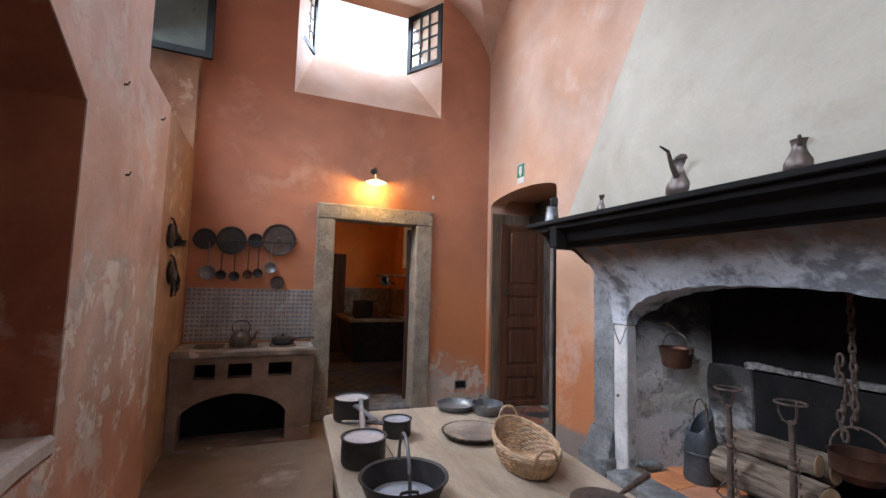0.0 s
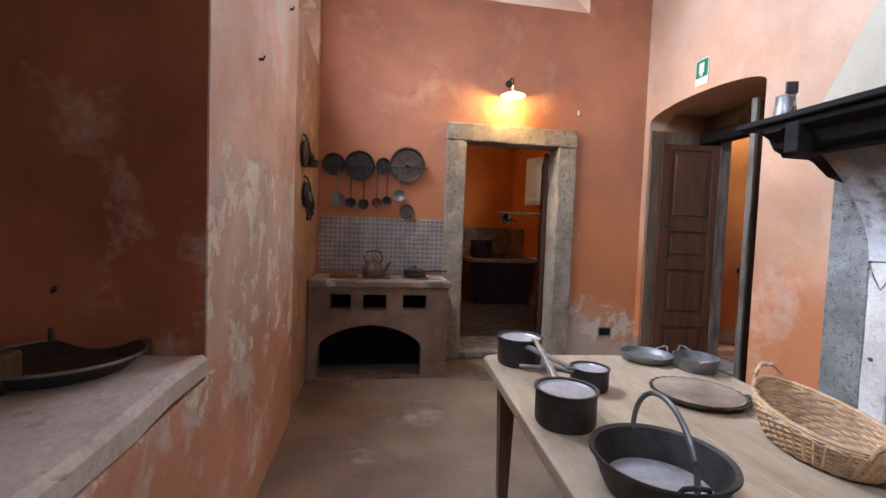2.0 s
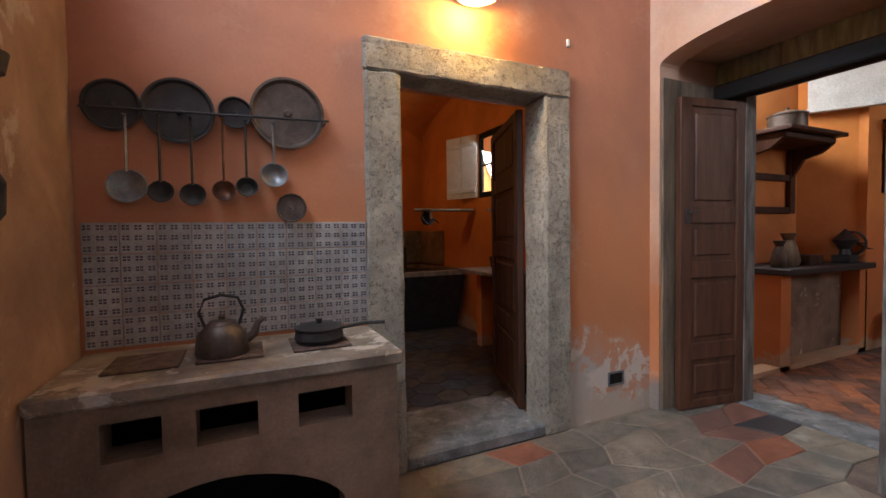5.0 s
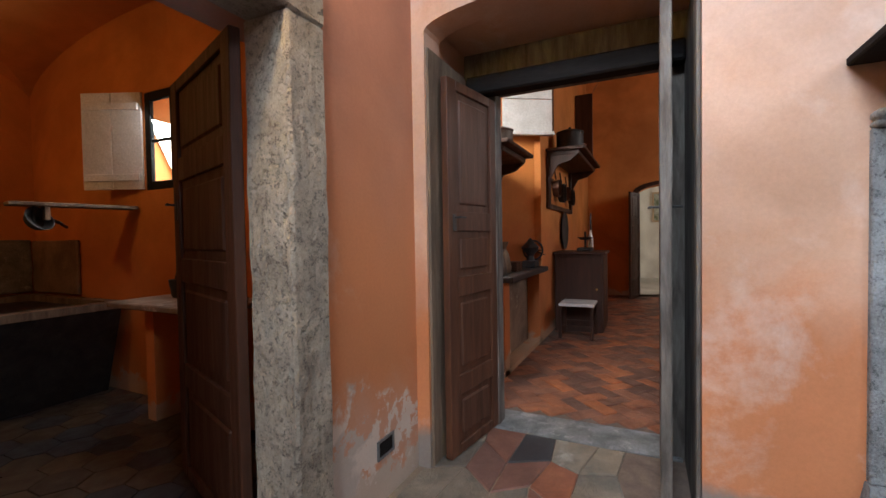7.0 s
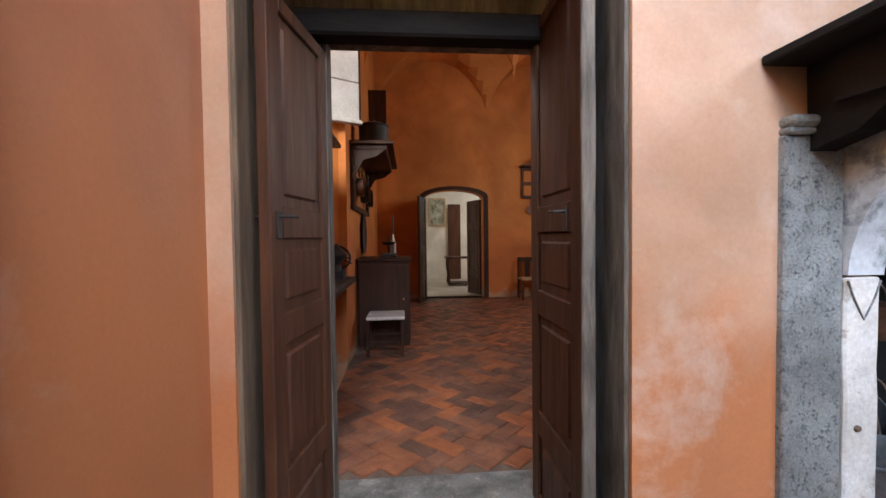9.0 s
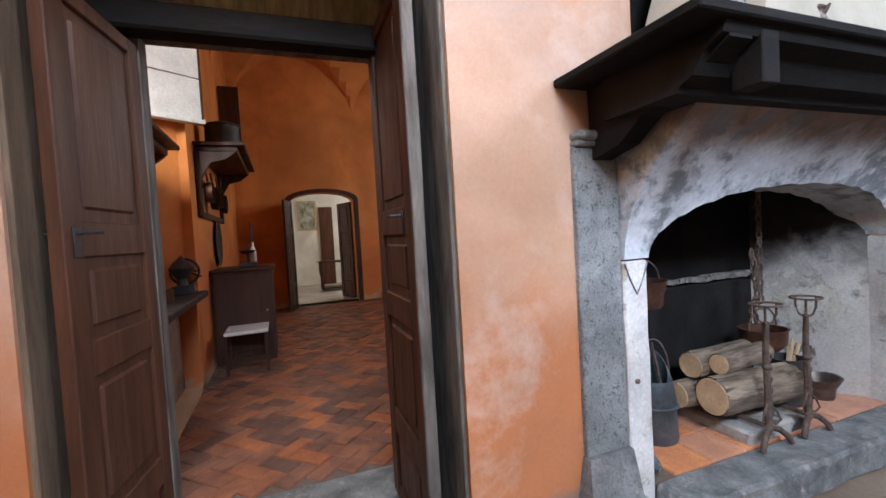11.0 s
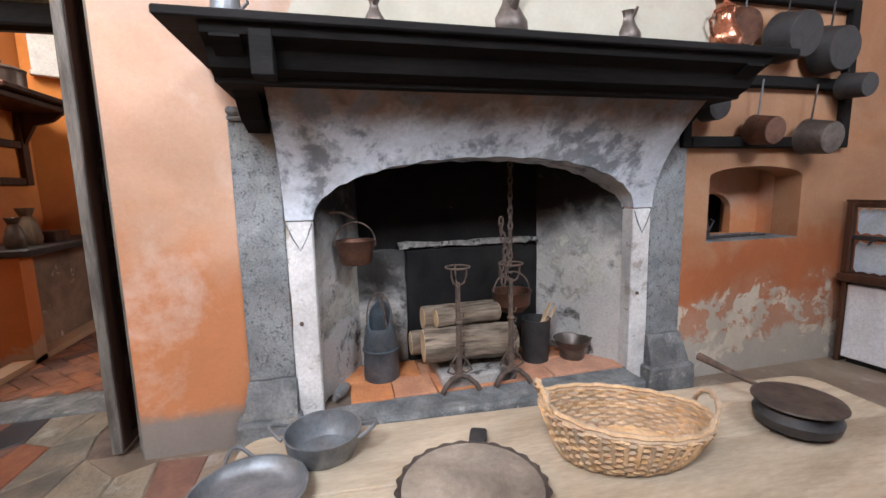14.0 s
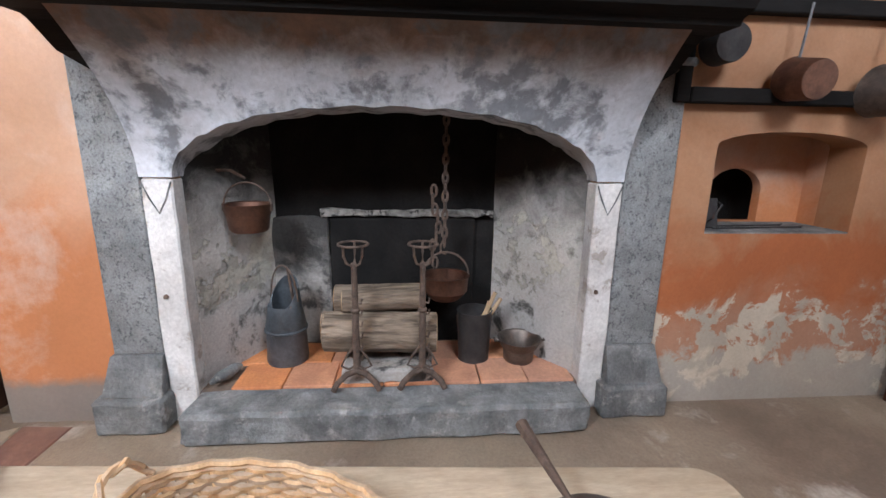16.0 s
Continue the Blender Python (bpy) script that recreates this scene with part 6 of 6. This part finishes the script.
far_pot(4.8, 5.1, 2.28, 0.16, 0.14, BRONZE, "bronze pot on the wall shelf")
def wall_pan(x, z, r, material):
    e = thing("wall_pan", pose(x, 4.845, z, 90, 0, 0), "dark pan hanging below the wall shelf", "pan", "pans below the shelf")
    part("body", lathe([(0, 0), (r * 0.9, 0), (r, 0.08), (r * 0.94, 0.08), (r * 0.85, 0.012), (0, 0.012)], 24), material, e)
    part("handle", tube([(0, r, 0.03), (0, r + 0.16, 0.01)], 0.012, 6), material, e)
for x, z, r, mm in ((6.45, 1.98, 0.12, COPPER), (6.85, 1.95, 0.14, IRON), (7.3, 1.98, 0.11, COPPER), (7.7, 1.95, 0.13, IRON)):
    wall_pan(x, z, r, mm)
e = thing("round_tray", pose(7.42, 4.89, 1.42, 90, 0, 0), "large dark round tray hung on the orange wall", "tray")
part("body", lathe([(0, 0), (0.24, 0), (0.29, 0.03), (0.3, 0.03), (0.25, 0.012), (0, 0.012)], 36), IRON, e)
e = thing("low_cabinet", pose(6.95, 4.55, 0), "dark wooden kitchen cabinet against the orange wall", "cabinet")
part("body", box(-0.34, 0.34, -0.32, 0.32, 0.06, 1.07), DOORWOOD, e, smooth=False)
part("top", box(-0.37, 0.37, -0.35, 0.34, 1.071, 1.11, 0.008), DOORWOOD, e, smooth=False)
part("plinth", box(-0.33, 0.33, -0.31, 0.32, 0.0, 0.059), DOORWOOD, e, smooth=False)
dr = part("door", box(-0.355, -0.341, -0.3, 0.3, 0.1, 1.03, 0.004), DOORWOOD, e, smooth=False)
part("handle", lathe([(0, 0.02), (0.015, 0.018), (0.01, 0)], 12, m=pose(-0.355, -0.24, 0.6, 0, -90, 0)), BRASS, dr)
e = thing("kitchen_scale", pose(6.95, 4.5, 1.11), "dark metal table scale with weighing bowls", "scale")
part("base", box(-0.16, 0.16, -0.1, 0.1, 0, 0.05, 0.01), IRON, e, smooth=False)
part("post", tube([(0, 0, 0.05), (0, 0, 0.28)], 0.015, 8), IRON, e)
for x in (-0.12, 0.12):
    part("bowl", lathe([(0, 0.16), (0.05, 0.165), (0.1, 0.2), (0.095, 0.2), (0, 0.17)], 20, m=pose(x, 0, 0)), IRON, e)
e = thing("candle_bottle", pose(7.15, 4.45, 1.11), "pale bottle with dark stopper on the cabinet", "bottle")
part("body", lathe([(0, 0), (0.04, 0), (0.04, 0.18), (0.015, 0.25), (0.015, 0.3), (0, 0.3)], 16), PORCELAIN, e)
part("stopper", tube([(0, 0, 0.3), (0, 0, 0.55)], 0.012, 6), IRON, e)
def chair(m, label, seat):
    e = thing("chair", m, label, "chair", "chairs in the kitchen")
    part("seat", box(-0.22, 0.22, -0.22, 0.22, 0.42, 0.46, 0.01), seat, e, smooth=False)
    for x in (-0.2, 0.2):
        part("leg", box(x - 0.018, x + 0.018, -0.21, -0.175, 0, 0.419), DOORWOOD, e, smooth=False)
        part("back_leg", box(x - 0.018, x + 0.018, 0.185, 0.22, 0, 0.419), DOORWOOD, e, smooth=False)
        part("stretcher", box(x - 0.01, x + 0.01, -0.174, 0.184, 0.15, 0.175), DOORWOOD, e, smooth=False)
    return e
c = chair(pose(6.35, 4.52, 0, 0, 0, 0), "low dark stool with a white cushion", PORCELAIN)
c = chair(pose(10.3, 1.62, 0, 0, 0, -90), "dark wooden side chair with pale seat", LIGHTWOOD)
for x in (-0.2, 0.2):
    part("back_post", box(x - 0.018, x + 0.018, 0.185, 0.22, 0.461, 0.9), DOORWOOD, c, smooth=False)
part("back_rail", box(-0.18, 0.18, 0.19, 0.215, 0.8, 0.9, 0.006), DOORWOOD, c, smooth=False)
part("back_splat", box(-0.06, 0.06, 0.195, 0.21, 0.461, 0.799), DOORWOOD, c, smooth=False)
e = thing("plate_rack", pose(10.64, 1.35, 2.2), "small dark wooden wall rack with pots", "rack")
for z in (0, 0.3, 0.62):
    part("rail", box(-0.06, 0, -0.35, 0.35, z, z + 0.06, 0.004), DOORWOOD, e, smooth=False)
for y in (-0.35, 0.31):
    part("post", box(-0.05, -0.001, y, y + 0.04, 0.061, 0.619), DOORWOOD, e, smooth=False)
part("shelf", box(-0.25, 0, -0.4, 0.4, 0.681, 0.72, 0.006), DOORWOOD, e, smooth=False)
far_pot(10.5, 1.4, 2.92, 0.13, 0.1, IRON, "dark pot on the wall rack")
e = thing("hanging_skillet", pose(10.62, 1.5, 1.95, 0, -90, 0), "small round copper skillet hanging on the wall", "skillet")
part("body", lathe([(0, 0), (0.09, 0), (0.1, 0.03), (0.09, 0.03), (0, 0.01)], 24), COPPER, e)
part("handle", tube([(0.09, 0, 0.01), (0.25, 0, 0.005)], 0.01, 6), IRON, e)
panel_leaf("door_4", pose(10.6, 3.86, 0.01, 0, 0, 165), 0.62, 2.2, DOORWOOD, "dark brown door leaf standing open", [0.5, 1.1, 1.6])
panel_leaf("door_5", pose(10.98, 2.58, 0.01, 0, 0, 20), 0.62, 2.2, DOORWOOD2, "brown door leaf standing open", [0.5, 1.1, 1.6])
structure(finish("doorway_trim", slab(arched(2.46, 3.98, 0.0, 2.24, 0.24), [arched(2.565, 3.875, 0.005, 2.2, 0.2)], "x", 10.62, 0.028), DOORWOOD), "dark arched door trim", "trim")
# parlour
e = thing("console_table", pose(13.2, 2.75, 0), "small dark console table with curved legs", "table")
part("top", box(-0.3, 0.3, -0.45, 0.45, 0.76, 0.8, 0.008), DOORWOOD, e, smooth=False)
for x in (-0.24, 0.24):
    for y in (-0.38, 0.38):
        part("leg", tube([(x, y, 0.76), (x, y * 1.04, 0.55), (x, y * 0.92, 0.3), (x, y, 0.04)], 0.028, 8), DOORWOOD, e)
part("shelf", box(-0.26, 0.26, -0.4, 0.4, 0.06, 0.09, 0.006), DOORWOOD, e, smooth=False)
e = thing("framed_picture", pose(14.99, 3.3, 2.15), "framed green and brown still-life picture on the cream wall", "picture")
part("frame", slab(rect(-0.27, 0.27, -0.45, 0.45), [rect(-0.22, 0.22, -0.4, 0.4)], "x", -0.04, 0.04), LIGHTWOOD, e, smooth=False)
part("canvas", box(-0.02, -0.005, -0.22, 0.22, -0.4, 0.4), mat("painted_canvas", (0.5, 0.5, 0.42), (0.12, 0.14, 0.07), 5, 0.7), e, smooth=False)
e = thing("parlour_door", pose(14.95, 2.75, 0), "narrow brown panelled door in the cream wall", "door")
part("leaf", box(-0.03, 0.04, -0.2, 0.2, 0, 2.4, 0.006), DOORWOOD2, e, smooth=False)
part("panel", box(-0.045, -0.031, -0.13, 0.13, 0.3, 2.2, 0.006), DOORWOOD2, e, smooth=False)

# ---- pieces: tiles, bricks, flagstones ----
def piece(name, mesh, parent, x, y, z, rz=0.0, axis=None):
    ob = new(name, mesh)
    ob.parent = parent
    ob.matrix_basis = pose(x, y, z, 0, 0, rz) if axis is None else axis
    return ob

def mesh_of(bm, material):
    bmesh.ops.recalc_face_normals(bm, faces=bm.faces[:])
    me = bpy.data.meshes.new("piece")
    bm.to_mesh(me)
    bm.free()
    me.materials.append(material)
    return me
rng = random.Random(7)

# patterned wall tiles behind the stove
back = thing("tiled_splashback", pose(0, YN, 0), "white glazed splashback tiles with dark blue motifs", "splashback")
tagged(back, kind="structure")
tile_me = mesh_of(box(-0.0655, 0.0655, -0.01, 0, -0.0655, 0.0655, 0.002), TILE_W)
bm = bmesh.new()
for i in range(3):
    for j in range(3):
        cx, cz = (i - 1) * 0.0447, (j - 1) * 0.0447
        for sx in (-1, 1):
            for sz in (-1, 1):
                box(cx + sx * 0.0075 - 0.0055, cx + sx * 0.0075 + 0.0055, -0.0118, -0.0098, cz + sz * 0.006 - 0.004, cz + sz * 0.006 + 0.004, 0, bm)
motif_me = mesh_of(bm, TILE_BLUE)
for i in range(9):
    for j in range(4):
        x, z = -0.637 + 0.1335 * i, 0.93 + 0.1335 * j
        t = piece("tile", tile_me, back, x, 0, z)
        mo = new("motif", motif_me)
        mo.parent = t

# herringbone brick floor of the kitchen
hb = thing("brick_floor", pose(0, 0, 0), "worn red herringbone brick floor", "floor")
tagged(hb, kind="structure")
bl, bw = 0.26, 0.13
brick_me = [mesh_of(box(-bl / 2 + 0.004, bl / 2 - 0.004, -bw / 2 + 0.004, bw / 2 - 0.004, -0.03, 0.0, 0.006), BRICK) for _ in range(1)]
places = []
ca, sa = math.cos(radians(45)), math.sin(radians(45))
for i in range(-60, 60):
    for j in range(-60, 60):
        r = (i - j) % 4
        u, v = i * bw, j * bw
        if r == 0:
            cu, cv, a = u + bw, v + bw / 2, 0
        elif r == 3:
            cu, cv, a = u + bw / 2, v + bw, 90
        else:
            continue
        x, y = 6.5 + ca * cu - sa * cv, 2.6 + sa * cu + ca * cv
        if 3.7 < x < 10.6 and 0.2 < y < (5.3 if x < 5.8 else 4.82):
            places.append((x, y, a + 45))
places.sort(key=lambda p: (p[0] - 3.4) + 0.6 * abs(p[1] - 4.0))
for x, y, a in places[:300]:
    piece("brick", brick_me[0], hb, x, y, rng.uniform(-0.004, 0.004), a, pose(x, y, rng.uniform(-0.004, 0.004), rng.uniform(-1.8, 1.8), rng.uniform(-1.8, 1.8), a))
verts, faces = [], []
for x, y, a in places[300:]:
    m = pose(x, y, rng.uniform(-0.004, 0.004), rng.uniform(-0.8, 0.8), rng.uniform(-0.8, 0.8), a)
    n = len(verts)
    for px, py, pz in ((-1, -1, -0.03), (1, -1, -0.03), (1, 1, -0.03), (-1, 1, -0.03), (-1, -1, 0), (1, -1, 0), (1, 1, 0), (-1, 1, 0)):
        verts.append(m @ Vector((px * (bl / 2 - 0.006), py * (bw / 2 - 0.006), pz)))
    faces += [(n + 4, n + 5, n + 6, n + 7), (n, n + 1, n + 5, n + 4), (n + 1, n + 2, n + 6, n + 5), (n + 2, n + 3, n + 7, n + 6), (n + 3, n, n + 4, n + 7)]
me = bpy.data.meshes.new("bricks")
me.from_pydata(verts, [], faces)
me.materials.append(BRICK)
ob = new("far_bricks", me)
ob.parent = hb
tagged(ob, kind="stuff")

# hexagonal cement tiles of the scullery
hx = thing("hexagon_floor", pose(0, 0, 0), "worn blue-grey and ochre hexagonal tile floor", "floor")
tagged(hx, kind="structure")
R = 0.145
def hexagon(material):
    bm = bmesh.new()
    bmesh.ops.create_cone(bm, cap_ends=True, segments=6, radius1=R - 0.002, radius2=R - 0.005, depth=0.02, matrix=Matrix.Translation((0, 0, -0.01)))
    return mesh_of(bm, material)
hexes = [hexagon(HEX_A), hexagon(HEX_B)]
w = R * math.sqrt(3)
for j in range(22):
    for i in range(17):
        x, y = -0.2 + w * i + (w / 2 if j % 2 else 0), 5.58 + 1.5 * R * j
        if x < 2.6 and y < 9.2 and x > -0.2 + 0.12 * (y - 5.5):
            piece("tile", hexes[1 if (i + (j % 2) * 2 + (i * j) % 3) % 3 else 0], hx, x, y, rng.uniform(-0.002, 0.002))

# flagstones by the doors
fl = thing("flagstone_floor", pose(0, 0, 0), "uneven brown, red and dark flagstones by the doors", "floor")
tagged(fl, kind="structure")
nx, ny = 7, 8
x0, x1, y0, y1 = 0.75, 3.29, 3.15, 4.86
grid = [[(x0 + (x1 - x0) * (i + (0.3 * (j % 2) if 0 < i < nx else 0)) / nx + (rng.uniform(-0.07, 0.07) if 0 < i < nx else 0), y0 + (y1 - y0) * j / ny + (rng.uniform(-0.05, 0.05) if 0 < j < ny else 0)) for j in range(ny + 1)] for i in range(nx + 1)]
for i in range(nx):
    for j in range(ny):
        q = [grid[i][j], grid[i + 1][j], grid[i + 1][j + 1], grid[i][j + 1]]
        cx, cy = sum(p[0] for p in q) / 4, sum(p[1] for p in q) / 4
        if cx < 2.6 and (cx < 1.0 and cy < 4.2):
            continue
        if cx > 2.55 and cy < 3.7:
            continue
        bm = bmesh.new()
        lo = [bm.verts.new((cx + (p[0] - cx) * 0.97, cy + (p[1] - cy) * 0.97, -0.02)) for p in q]
        mid = [bm.verts.new((cx + (p[0] - cx) * 0.97, cy + (p[1] - cy) * 0.97, 0.002)) for p in q]
        hi = [bm.verts.new((cx + (p[0] - cx) * 0.92, cy + (p[1] - cy) * 0.92, 0.007)) for p in q]
        bm.faces.new(hi)
        for a, b in ((lo, mid), (mid, hi)):
            for k in range(4):
                bm.faces.new((a[k - 1], a[k], b[k], b[k - 1]))
        pick = rng.random()
        mm = FLAG_DARK if (i, j) == (6, 5) else FLAG_RED if pick < 0.08 or (i, j) in ((5, 4), (5, 5), (5, 6), (4, 4), (6, 6)) else FLAG
        st = finish("flagstone", bm, mm, fl)

# terracotta hearth tiles
ht = thing("hearth_tiles", pose(0, 0, 0), "bright terracotta tiles on the hearth", "hearth")
tagged(ht, kind="structure")
tt = mesh_of(box(-0.125, 0.125, -0.125, 0.125, -0.012, 0.012, 0.004), TERRA)
for i in range(2):
    for j in range(7):
        piece("tile", tt, ht, 2.755 + 0.256 * i, 0.745 + 0.256 * j + (0.05 if i else 0), 0.155 + rng.uniform(-0.003, 0.003), rng.uniform(-1.5, 1.5))
